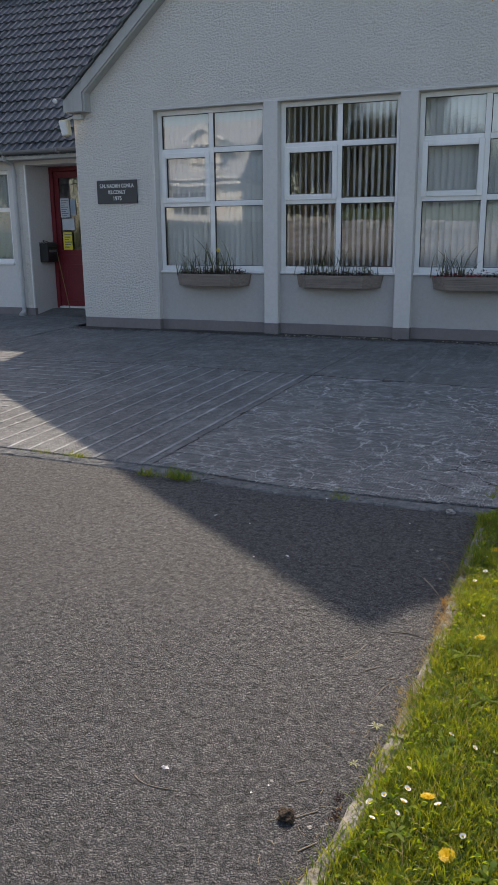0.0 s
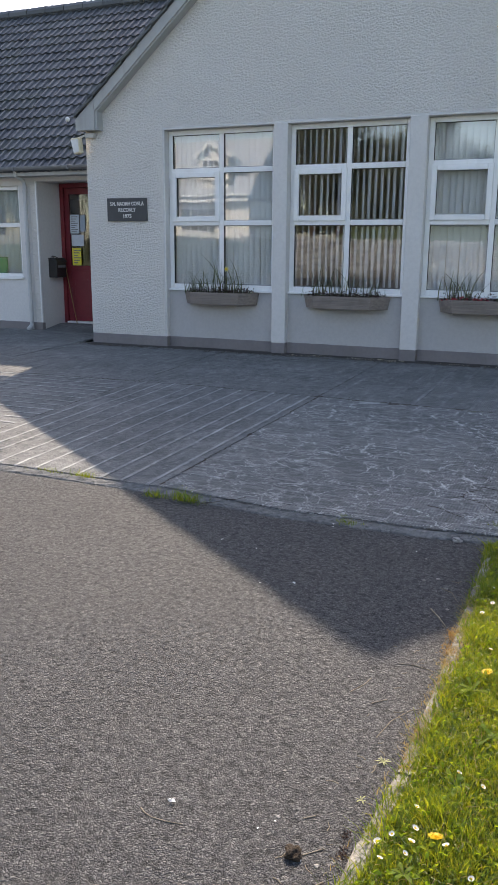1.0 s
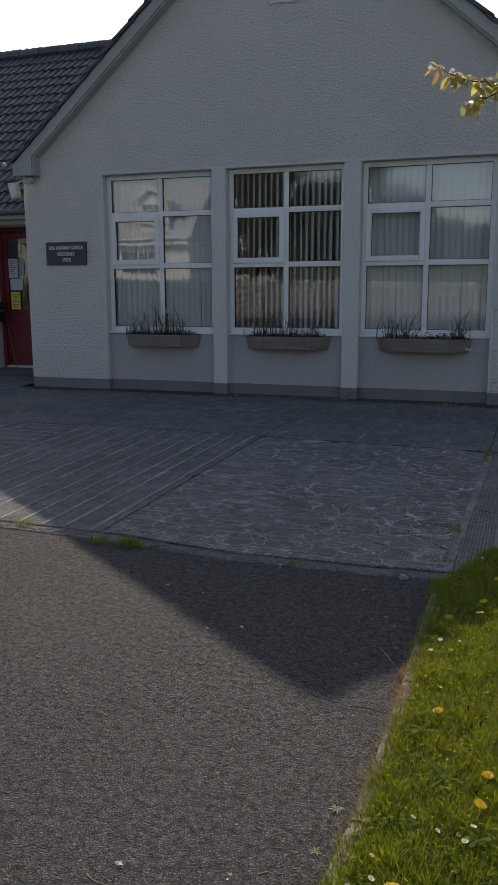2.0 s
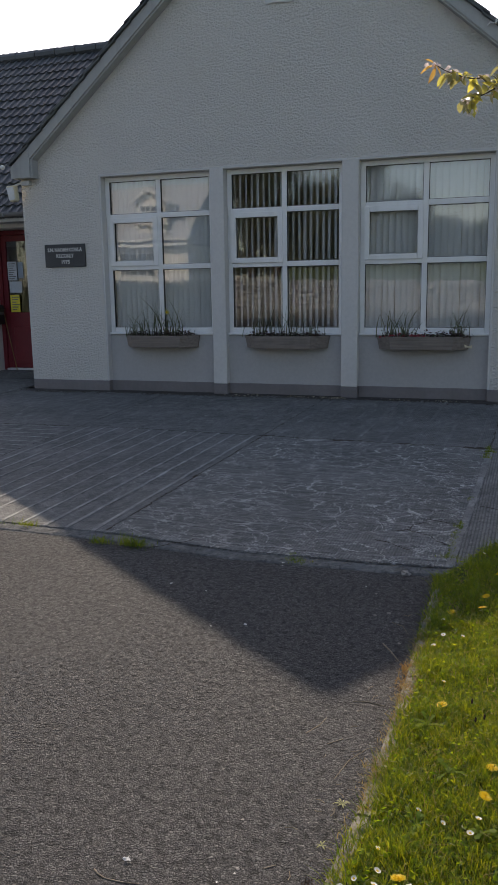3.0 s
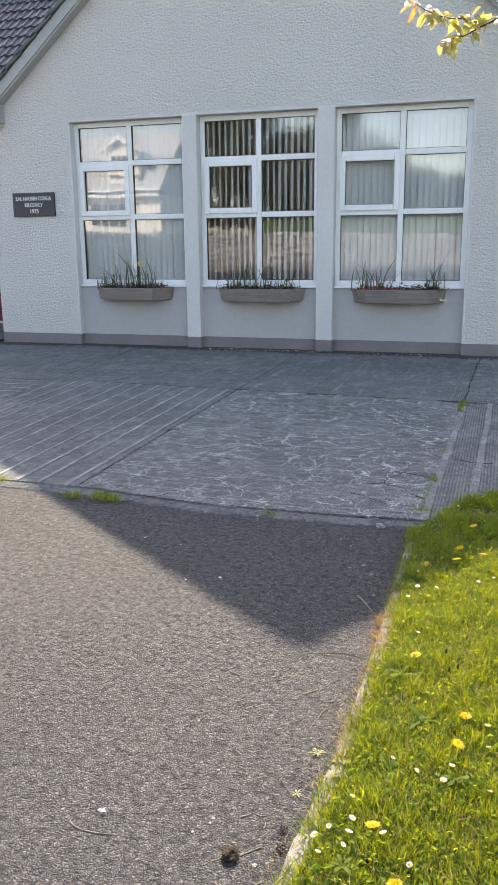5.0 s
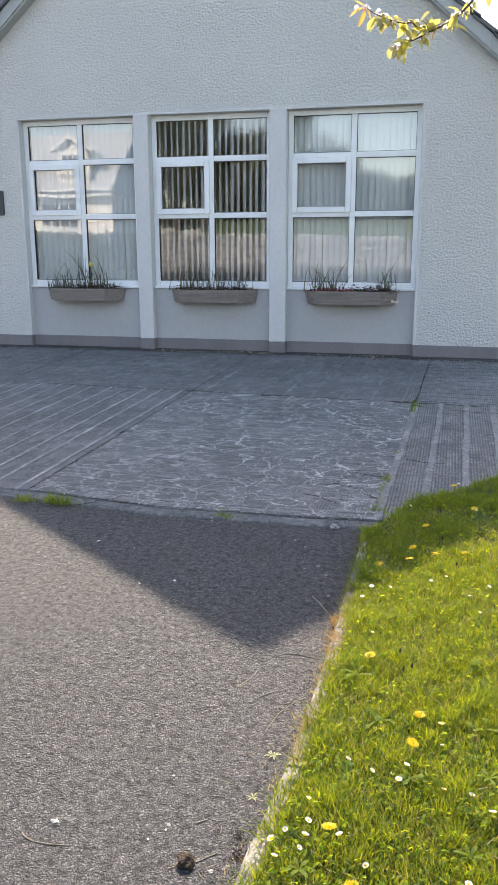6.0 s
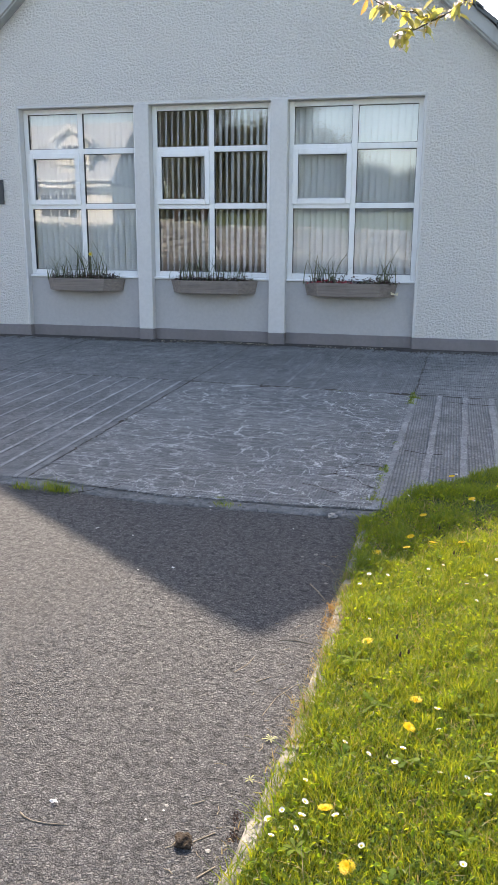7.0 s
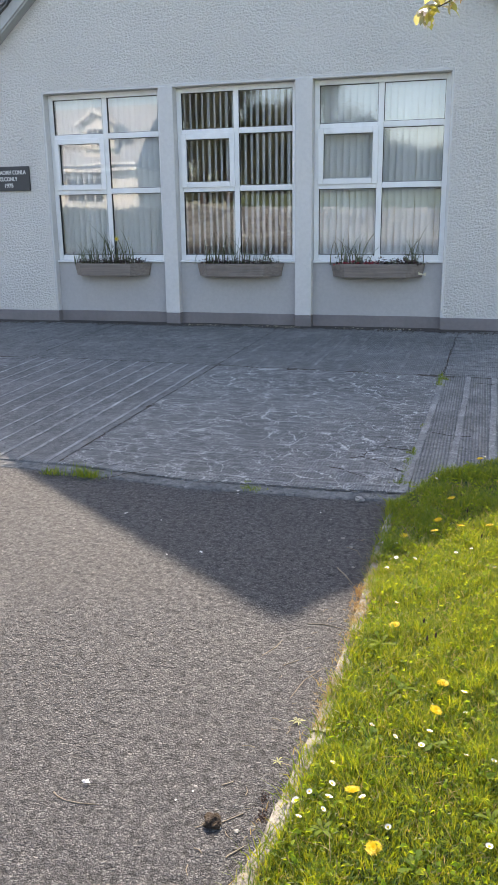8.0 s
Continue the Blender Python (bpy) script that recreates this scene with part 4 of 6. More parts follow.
def strap_clump(x, y, z, n, tall, seed, material=STRAP, label="clump of narrow green bulb leaves in the planter", wide=0.0048, spread=0.06, name="bulb_plant", group="plants in the planters"):
    rng = random.Random(seed)
    bm = bmesh.new()
    for _ in range(n):
        a, h, ln = rng.uniform(0, math.tau), tall * rng.uniform(0.35, 1.08), rng.uniform(0.05, 0.65)
        bx, by = rng.gauss(0, spread), rng.gauss(0, spread * 0.35)
        w, f = wide * rng.uniform(0.7, 1.4), rng.uniform(0, math.tau)
        wx, wy = math.cos(f) * w, math.sin(f) * w
        prev = None
        droop = rng.random() < 0.25
        for k in range(5):
            t = k / 4
            r = ln * h * t * t
            zz = h * (t - (0.55 * t * t if droop else 0.12 * t * t))
            cx, cy = bx + math.cos(a) * r, by + math.sin(a) * r * 0.6
            s = 1 - 0.85 * t * t
            cur = [bm.verts.new((cx - wx * s, cy - wy * s, zz)), bm.verts.new((cx + wx * s, cy + wy * s, zz))]
            if prev:
                bm.faces.new((prev[0], prev[1], cur[1], cur[0]))
            prev = cur
    ob = part(name, bm, material)
    ob.location = (x, y, z)
    return tagged(ob, label, "plant", group)


def leaf_heap(x0, x1, y, z, n, size, seed, material, label, name="bedding_plants"):
    rng = random.Random(seed)
    bm = bmesh.new()
    for _ in range(n):
        m = Matrix.Translation((rng.choice((0.15, 0.3, 0.42, 0.55, 0.66, 0.8, 0.9)) * (x1 - x0) + rng.gauss(0, 0.05), rng.gauss(0, size), abs(rng.gauss(0, size * 0.8)))) @ Euler((rng.uniform(-0.9, 0.9), rng.uniform(-0.9, 0.9), rng.uniform(0, 6.3))).to_matrix().to_4x4()
        l, w = rng.uniform(0.02, 0.045), rng.uniform(0.01, 0.018)
        vs = [bm.verts.new(m @ Vector(c)) for c in ((0, 0, 0), (w, l * 0.45, 0.004), (0, l, -0.004), (-w, l * 0.45, 0.004))]
        bm.faces.new(vs)
    ob = part(name, bm, material)
    ob.location = (x0, y, z)
    return tagged(ob, label, "plant", kind="stuff")


for (x0, x1), seed, clumps in (((-1.297, -0.212), 1, ((0.1, 9, 0.26), (0.19, 11, 0.34), (0.31, 8, 0.3), (0.47, 10, 0.33), (0.62, 12, 0.38), (0.7, 6, 0.3), (0.82, 10, 0.36))),
                               ((0.42, 1.545), 2, ((0.16, 6, 0.24), (0.3, 7, 0.3), (0.5, 9, 0.34), (0.66, 8, 0.3), (0.85, 6, 0.25), (0.98, 5, 0.2))),
                               ((2.13, 3.258), 3, ((0.17, 6, 0.34), (0.27, 8, 0.36), (0.36, 5, 0.28), (0.95, 10, 0.34), (1.0, 6, 0.25)))):
    planter(x0, x1, seed)
    for k, (dx, n, h) in enumerate(clumps):
        strap_clump(x0 + dx, 9.985, 0.77, n + 5, h * 1.45, seed * 20 + k, wide=0.0053)
    leaf_heap(x0, x1, 9.95, 0.785, 230, 0.04, seed * 50, HEATHER, "low purple and red bedding leaves in the planter")
    leaf_heap(x0, x1, 9.965, 0.785, 60, 0.03, seed * 50 + 7, STRAP, "low green bedding leaves in the planter")
RUBY = leafy("red_bedding_flowers", (0.42, 0.05, 0.07), (0.55, 0.12, 0.13), (0.4, 0.05, 0.06), (0.5, 0.1, 0.1), 0.35)
leaf_heap(2.28, 2.42, 9.88, 0.79, 26, 0.015, 401, RUBY, "small dark red flowers in the planter", "red_flowers")
leaf_heap(2.56, 2.70, 9.875, 0.785, 22, 0.015, 402, RUBY, "small dark red flowers in the planter", "red_flowers")
daffodil = thing("daffodil", (-0.65, 9.97, 0.77), "single pale yellow daffodil in the planter", "flower")
part("stem", tube(bmesh.new(), [(0, 0, 0), (0.005, 0, 0.2), (0.02, -0.01, 0.31)], 0.004, 5), STRAP, daffodil)
DAFF = leafy("daffodil_petals", (0.75, 0.72, 0.36), (0.8, 0.76, 0.42), (0.7, 0.6, 0.15), (0.75, 0.65, 0.2), 0.4)
bm = bmesh.new()
for k in range(6):
    a = k * math.tau / 6
    d, e = Vector((math.cos(a), -0.15, math.sin(a))), Vector((-math.sin(a), 0, math.cos(a)))
    bm.faces.new([bm.verts.new(Vector((0.022, -0.015, 0.32)) + q) for q in (e * 0.004, d * 0.02 + e * 0.012, d * 0.04, d * 0.02 - e * 0.012, -e * 0.004)])
part("petals", bm, DAFF, daffodil)
part("trumpet", tube(bmesh.new(), [(0.022, -0.012, 0.32), (0.022, -0.035, 0.32)], [0.008, 0.015], 8), PETAL_Y, daffodil)
tag_ob = thing("pale_ornament", (3.235, 9.945, 0.66), "small pale butterfly-shaped ornament on a planter corner", "ornament")
part("wing", prism([(0, 0.012), (-0.05, 0.035), (-0.045, 0.0), (0, 0.0)], "y", -0.004, 0.0), CREAM, tag_ob)
part("wing", prism([(0, 0.012), (0.04, 0.03), (0.035, -0.01), (0, 0.0)], "y", -0.004, 0.0), CREAM, tag_ob)

# ---- kerb ----
KERB_LINE = [(1.9, -3.2), (2.2, -2.0), (2.9, -0.6), (3.2, 0.3), (3.4, 1.0), (3.5, 1.55), (3.535, 1.98), (3.546, 2.4), (3.548, 2.8), (3.546, 3.3), (3.545, 3.85)]
for k, (a, b) in enumerate(zip(KERB_LINE, KERB_LINE[1:])):
    rng = random.Random(k)
    a, b = Vector((*a, 0)), Vector((*b, 0))
    d = (b - a).normalized()
    side = Vector((d.y, -d.x, 0))
    kerb = thing("kerb", a, "weathered narrow concrete edging kerb beside the lawn", "kerb", "edging kerbs", "structure")
    n = 10
    L = (b - a).length - 0.002
    bm = bmesh.new()
    rows = []
    for i in range(n + 1):
        p = d * (L * i / n)
        h = 0.022 + 0.011 * noise.noise((a.x * 3 + i * 0.9, a.y * 5, 1.1)) + rng.uniform(-0.003, 0.002)
        w = 0.046 + 0.005 * noise.noise((i * 0.7, a.y * 3, 4.0))
        rows.append([bm.verts.new(p + side * s + Vector((0, 0, z))) for s, z in ((0.0, -0.1), (0.001, h - 0.008), (0.008, h), (w - 0.008, h + 0.002), (w, h - 0.006), (w, -0.1))])
    for r, q in zip(rows, rows[1:]):
        for s in range(5):
            bm.faces.new((r[s], q[s], q[s + 1], r[s + 1]))
    bm.faces.new(rows[0]), bm.faces.new(rows[-1][::-1])
    bmesh.ops.recalc_face_normals(bm, faces=bm.faces)
    part("edging", bm, KERB, kerb, smooth=False)


# ---- flowers in the lawn ----
def flower_meshes():
    bm = bmesh.new()
    for k in range(16):
        a = k * math.tau / 16
        d, e = Vector((math.cos(a), math.sin(a), 0.42)), Vector((-math.sin(a), math.cos(a), 0))
        bm.faces.new([bm.verts.new(q) for q in (d * 0.002 + e * 0.001, d * 0.0075 + e * 0.0019, d * 0.01, d * 0.0075 - e * 0.0019, d * 0.002 - e * 0.001)])
    white = bm
    yolk = tube(bmesh.new(), [(0, 0, -0.001), (0, 0, 0.0022), (0, 0, 0.003)], [0.004, 0.0036, 0.0015], 8)
    bm = bmesh.new()
    rng = random.Random(8)
    for ring, (n, r, lift) in enumerate(((34, 0.02, 0.1), (28, 0.0165, 0.22), (20, 0.0115, 0.4), (12, 0.006, 0.9))):
        for k in range(n):
            a = k * math.tau / n + ring * 0.2
            rr = r * rng.uniform(0.85, 1.1)
            d, e = Vector((math.cos(a), math.sin(a), lift)).normalized(), Vector((-math.sin(a), math.cos(a), 0))
            bm.faces.new([bm.verts.new(q) for q in (e * 0.0006, d * rr * 0.85 + e * 0.0011, d * rr, d * rr * 0.85 - e * 0.0011, -e * 0.0006)])
    return white, yolk, bm


WHITE_BM, YOLK_BM, GOLD_BM = flower_meshes()
stem_bm = tube(bmesh.new(), [(0, 0, -0.05), (0.002, 0.001, -0.02), (0, 0, 0)], 0.0011, 5)
daisy = thing("daisy", (3.829, 1.948, 0.055), "small white daisy with a yellow eye in the grass", "flower", "daisies in the lawn")
part("petals", WHITE_BM, PETAL_W, daisy), part("eye", YOLK_BM, PETAL_Y, daisy), part("stem", stem_bm.copy(), GRASS, daisy)
dandelion = thing("dandelion", (3.868, 2.245, 0.06), "open yellow dandelion flower head in the grass", "flower", "dandelions in the lawn")
part("petals", GOLD_BM, PETAL_Y, dandelion), part("stem", stem_bm, GRASS, dandelion)
DAISIES = [(3.623, 1.821), (3.637, 1.691), (3.631, 1.651), (3.713, 1.712), (3.846, 1.994), (3.936, 2.105), (3.928, 2.201), (3.78, 1.639), (3.688, 2.736), (3.648, 3.109), (4.09, 3.168), (3.582, 1.616), (3.563, 1.674), (3.589, 1.706), (3.636, 1.738), (3.761, 1.963), (4.14, 3.353), (3.994, 1.631), (3.696, 1.998), (3.941, 1.93), (4.053, 1.868), (3.623, 3.007), (3.63, 3.27), (3.873, 3.213), (3.93, 3.254), (4.018, 3.092), (4.097, 2.401)]
DANDELIONS = [(3.685, 1.737), (3.757, 1.564), (3.698, 2.557), (3.656, 3.358), (3.778, 3.39), (4.003, 3.535), (3.83, 3.808), (4.055, 4.114), (3.785, 3.526), (3.883, 3.47), (3.955, 4.505), (3.857, 2.093)]
rng = random.Random(17)
extra = [(rng.uniform(3.7, 4.4), rng.uniform(2.2, 4.6)) for _ in range(10)] + [(rng.uniform(3.66, 4.15), rng.uniform(1.45, 2.3)) for _ in range(3)]
for x, y in DAISIES + extra:
    m = pose(x, y, lawn_z(x, y) + rng.uniform(0.012, 0.027), rng.uniform(-24, 24), rng.uniform(-24, 24), rng.uniform(0, 360)) @ Matrix.Scale(rng.uniform(0.72, 1.0), 4)
    copy_thing(daisy, m)
for x, y in DANDELIONS + [(4.25, 3.3), (4.3, 2.7), (4.35, 3.9), (4.2, 4.4)]:
    m = pose(x, y, lawn_z(x, y) + rng.uniform(0.016, 0.036), rng.uniform(-20, 20), rng.uniform(-20, 20), rng.uniform(0, 360))
    copy_thing(dandelion, m)

# broad weed leaves and dry stuff along the kerb
bm = bmesh.new()
rng = random.Random(5)
for _ in range(2600):
    x, y = rng.uniform(3.56, 4.5), 1.25 + 3.2 * rng.random() ** 1.4
    if not inside(LAWN, x, y):
        continue
    m = Matrix.Translation((x, y, lawn_z(x, y) + rng.uniform(0.005, 0.03))) @ Euler((rng.uniform(-0.7, 0.7), rng.uniform(-0.7, 0.7), rng.uniform(0, 6.3))).to_matrix().to_4x4()
    l, w = rng.uniform(0.008, 0.026), rng.uniform(0.003, 0.0065)
    bm.faces.new([bm.verts.new(m @ Vector(c)) for c in ((0, 0, 0), (w, l * 0.4, 0.003), (w * 0.7, l * 0.75, 0.004), (0, l, 0), (-w * 0.7, l * 0.75, 0.004), (-w, l * 0.4, 0.003))])
for _ in range(14):
    x, y = rng.uniform(3.6, 4.3), 1.35 + 2.6 * rng.random() ** 1.6
    if not inside(LAWN, x, y):
        continue
    for q in range(rng.randint(4, 8)):
        m = Matrix.Translation((x, y, lawn_z(x, y) + 0.012)) @ Euler((rng.uniform(0.15, 0.7), 0, rng.uniform(0, 6.3))).to_matrix().to_4x4()
        l, w = rng.uniform(0.025, 0.055), rng.uniform(0.005, 0.009)
        edge = [(0.0, 0.25), (0.3, 0.55), (0.36, 0.3), (0.55, 0.85), (0.6, 0.5), (0.8, 1.0), (1.0, 0.0)]
        right = [bm.verts.new(m @ Vector((w * s, l * t, -0.25 * l * t * t))) for t, s in edge]
        left = [bm.verts.new(m @ Vector((-w * s, l * t, -0.25 * l * t * t))) for t, s in edge[:-1]]
        for k in range(5):
            bm.faces.new((left[k], right[k], right[k + 1], left[k + 1]))
        bm.faces.new((left[5], right[5], right[6]))
tagged(part("weed_leaves", bm, WEED), "broad clover and dandelion leaves among the grass", "weeds", kind="stuff")


def rosette(x, y, z, n, l, w, material, label, seed):
    """A flat star of narrow leaves."""
    g = random.Random(seed)
    bm = bmesh.new()
    rows = [[bm.verts.new((t * l, w * q * k, 0.2 * l * math.sin(2.6 * t))) for k in (-1, 1)] for t, q in ((0.0, 0.3), (0.35, 0.8), (0.7, 1.0), (1.0, 0.1))]
    for p, r in zip(rows, rows[1:]):
        bm.faces.new((p[0], p[1], r[1], r[0]))
    weed = thing("weed_rosette", (x, y, z), label, "weed", "weeds at the lawn edge")
    first = part("leaf", bm, material, weed)
    for q in range(n):
        m = pose(0, 0, 0, 0, g.uniform(-8, 8), q * 360 / n + g.uniform(-12, 12)) @ Matrix.Diagonal((g.uniform(0.7, 1.1),) * 3 + (1,))
        if q == 0:
            first.matrix_local = m
        else:
            share("leaf", first.data, weed, m)
    return weed


PALE_WEED = leafy("pale_weed_leaves", (0.22, 0.25, 0.10), (0.36, 0.37, 0.19), (0.3, 0.36, 0.1), (0.4, 0.42, 0.14), 0.3, 0.6)
rosette(3.488, 2.04, 0.003, 9, 0.024, 0.0022, PALE_WEED, "pale star-shaped weed rooted beside the kerb", 1)
rosette(3.475, 1.86, 0.004, 6, 0.018, 0.002, PALE_WEED, "pale star-shaped weed rooted beside the kerb", 2)
for k, (x, y) in enumerate([(4.0, 1.72), (3.64, 1.6), (4.05, 2.0)]):
    rosette(x, y, lawn_z(x, y) + 0.012, 6, 0.036, 0.005, WEED, "flat green dandelion leaves in the grass", 10 + k)
SEED_HEAD = painted("brown_seed_head", (0.035, 0.022, 0.014), (0.07, 0.045, 0.03), 0.9, 200, 0.8)
for k, (x, y, h) in enumerate([(3.807, 2.351, 0.09), (3.791, 2.44, 0.1), (3.83, 2.4, 0.075), (3.96, 3.2, 0.09), (3.9, 3.45, 0.1)]):
    plantain = thing("plantain", (x, y, lawn_z(x, y)), "ribwort plantain with a dark brown seed head", "weed", "plantains in the lawn")
    part("stem", tube(bmesh.new(), [(0, 0, 0), (0.004, 0.002, h * 0.5), (0.006, 0.001, h)], 0.0008, 5), GRASS, plantain)
    part("seed_head", tube(bmesh.new(), [(0.006, 0.001, h), (0.006, 0.001, h + 0.005), (0.0065, 0.001, h + 0.012), (0.007, 0.001, h + 0.018)], [0.0015, 0.0034, 0.003, 0.0008], 7), SEED_HEAD, plantain)
# pale clippings strewn over the grass along the kerb
g = random.Random(61)
bm = bmesh.new()
for _ in range(1300):
    y = 1.2 + 2.6 * g.random()
    x = 3.58 + abs(g.gauss(0.0, 0.2)) - (0.08 if y < 1.7 else 0.0)
    if not inside(LAWN, x, y):
        continue
    m = Matrix.Translation((x, y, lawn_z(x, y) + g.uniform(0.004, 0.03))) @ Euler((g.uniform(-0.5, 0.5), g.uniform(-0.5, 0.5), g.uniform(0, 6.3))).to_matrix().to_4x4()
    l, w = g.uniform(0.005, 0.016), g.uniform(0.0005, 0.0013)
    bm.faces.new([bm.verts.new(m @ Vector(c)) for c in ((-w, 0, 0), (w, 0, 0), (w * 0.6, l, 0.003), (-w * 0.6, l, 0.003))])
tagged(part("grass_clippings", bm, PALE_WEED), "pale dried grass clippings strewn along the kerb", "clippings", kind="stuff")


def along_kerb(n, off0, off1, y0, y1, seed):
    rng = random.Random(seed)
    out = []
    for _ in range(n):
        y = rng.uniform(y0, y1)
        for (xa, ya), (xb, yb) in zip(KERB_LINE, KERB_LINE[1:]):
            if ya <= y <= yb:
                break
        x = xa + (xb - xa) * (y - ya) / (yb - ya)
        clump = noise.noise((y * 6.0, seed, 0.5))
        if rng.random() < 0.45 + clump:
            out.append((x + rng.uniform(off0, off1), y, 0.01))
    return out


blades("dry_grass", along_kerb(3200, 0.03, 0.1, 1.2, 3.3, 21) + along_kerb(4200, 0.0, 0.06, 2.0, 3.2, 26) + along_kerb(350, -0.03, 0.05, 1.2, 3.2, 22), DRY, "straw-coloured dry grass along the kerb", "dry grass", (0.008, 0.03), (0.0008, 0.002), 2.0, seed=9)
blades("grass", along_kerb(4200, 0.004, 0.1, 1.2, 2.0, 23) + along_kerb(3200, 0.018, 0.1, 1.95, 3.1, 24) + along_kerb(2600, 0.03, 0.1, 3.1, 3.85, 25) + along_kerb(1700, -0.005, 0.05, 3.1, 3.85, 27), GRASS, "green grass hanging over the kerb", "grass", (0.02, 0.05), (0.001, 0.0022), 1.6, seed=10)


def tuft(x, y, r, n, h, seed):
    rng = random.Random(seed)
    return blades("grass_tuft", [(x + rng.gauss(0, r), y + rng.gauss(0, r * 0.4), 0.004) for _ in range(n)], GRASS, "grass tuft growing in a concrete joint", "grass tuft", (0.02, h), (0.001, 0.002), 1.0, seed=seed)


for k, (x, y, r, n, h) in enumerate([(1.70, 3.9, 0.035, 90, 0.05), (1.90, 3.91, 0.05, 200, 0.075), (1.12, 4.06, 0.04, 110, 0.05), (0.85, 4.07, 0.05, 60, 0.03), (2.83, 3.9, 0.03, 60, 0.03), (2.79, 3.98, 0.015, 40, 0.025), (3.64, 6.95, 0.03, 120, 0.05), (3.63, 6.7, 0.02, 60, 0.04), (3.575, 4.72, 0.02, 60, 0.03), (3.58, 4.5, 0.015, 30, 0.022), (3.575, 4.15, 0.03, 120, 0.035), (3.0, 7.1, 0.03, 40, 0.02)]):
    tuft(x, y, r, n, h, 60 + k)

# grass and moss rooted along the seam beside the lawn
for k, (ya, yb, n, h, off) in enumerate([(6.72, 7.2, 190, 0.034, 0.0), (4.15, 4.4, 90, 0.018, -0.004), (4.42, 4.62, 80, 0.018, -0.006), (4.66, 4.82, 110, 0.022, 0.0), (5.3, 5.42, 40, 0.015, 0.0)]):
    rng = random.Random(130 + k)
    ys = [rng.uniform(ya, yb) for _ in range(n)]
    blades("seam_grass", [(seam_x(6, y) + off + rng.gauss(0, 0.012), y, 0.016) for y in ys], GRASS, "short grass growing in the concrete seam", "grass tuft", (0.008, h), (0.001, 0.0022), 1.4, seed=130 + k)

# rusty moss on the kerb side
for k, (x, y, r, n) in enumerate([(3.541, 2.86, 0.017, 260), (3.556, 2.74, 0.022, 280), (3.58, 2.3, 0.024, 240), (3.59, 2.44, 0.03, 300), (3.585, 2.58, 0.026, 240), (3.6, 2.14, 0.02, 160), (3.485, 1.66, 0.011, 50), (3.475, 1.72, 0.01, 40)]):
    rng = random.Random(300 + k)
    blades("moss", [(x + rng.gauss(0, r * 0.7), y + rng.gauss(0, r * 1.4), 0.0 if x < 3.54 else 0.016) for _ in range(n)], LITTER if y < 2 else MOSS, "rust-brown moss beside the kerb", "moss", (0.002, 0.008), (0.001, 0.0025), 2.5, seed=300 + k)


# ---- bits lying on the tarmac ----
def lump(name, x, y, r, flat, material, label, category, group, seed, ragged=0.75):
    bm = bmesh.new()
    bmesh.ops.create_icosphere(bm, subdivisions=3, radius=r)
    for v in bm.verts:
        v.co *= 1 + ragged * noise.noise(v.co * (1.3 / r) + Vector((seed * 3.1, 0, 0))) + 0.3 * ragged * noise.noise(v.co * (4.5 / r) + Vector((seed, 5.0, 0)))
        v.co.z *= flat
    ob = part(name, bm, material)
    ob.location = (x, y, r * flat * 0.8)
    return tagged(ob, label, category, group)


lump("dung", 3.381, 1.611, 0.021, 0.55, painted("dark_dung", (0.02, 0.012, 0.007), (0.06, 0.038, 0.018), 0.95, 160, 1.0, 60.0), "dark brown dried dung lying on tarmac", "dung", "", 1, 0.55)
lump("pebble", 3.393, 3.888, 0.021, 0.5, STONE, "pale flat stone lying on tarmac", "stone", "loose stones", 2)
for k, (x, y, r) in enumerate([(3.393, 3.387, 0.013), (3.34, 3.35, 0.01), (3.44, 3.3, 0.012), (3.3, 3.6, 0.008), (3.48, 3.1, 0.01), (3.12, 2.1, 0.006), (3.25, 1.9, 0.006), (2.5, 2.2, 0.005), (2.9, 2.4, 0.006), (3.3, 1.72, 0.007), (3.44, 1.6, 0.009), (3.05, 4.9, 0.012), (3.58, 4.45, 0.014), (3.2, 4.35, 0.01), (3.35, 9.7, 0.02), (1.3, 9.9, 0.014), (1.42, 9.93, 0.012), (1.52, 9.9, 0.016), (1.6, 9.94, 0.013), (1.72, 9.88, 0.015), (1.83, 9.9, 0.012), (1.9, 9.88, 0.014), (2.2, 9.9, 0.012), (2.6, 9.86, 0.015)]):
    lump("pebble", x, y, r * 0.6, 0.4, STONE, "small pale stone chip lying loose", "stone", "loose stones", 10 + k)
def fallen_petal(x, y, r, seed):
    g = random.Random(seed)
    bm = bmesh.new()
    ring = [bm.verts.new((math.cos(k * 0.9) * r * g.uniform(0.5, 1.1), math.sin(k * 0.9) * r * g.uniform(0.4, 1.0), g.uniform(0.0, 0.5) * r)) for k in range(7)]
    top = bm.verts.new((0, 0, 0.25 * r))
    for k in range(7):
        bm.faces.new((ring[k], ring[(k + 1) % 7], top))
    ob = part("fallen_petal", bm, PETAL_W)
    ob.location = (x, y, 0.003)
    return tagged(ob, "small white blossom petal lying on tarmac", "petal", "petals on the tarmac")


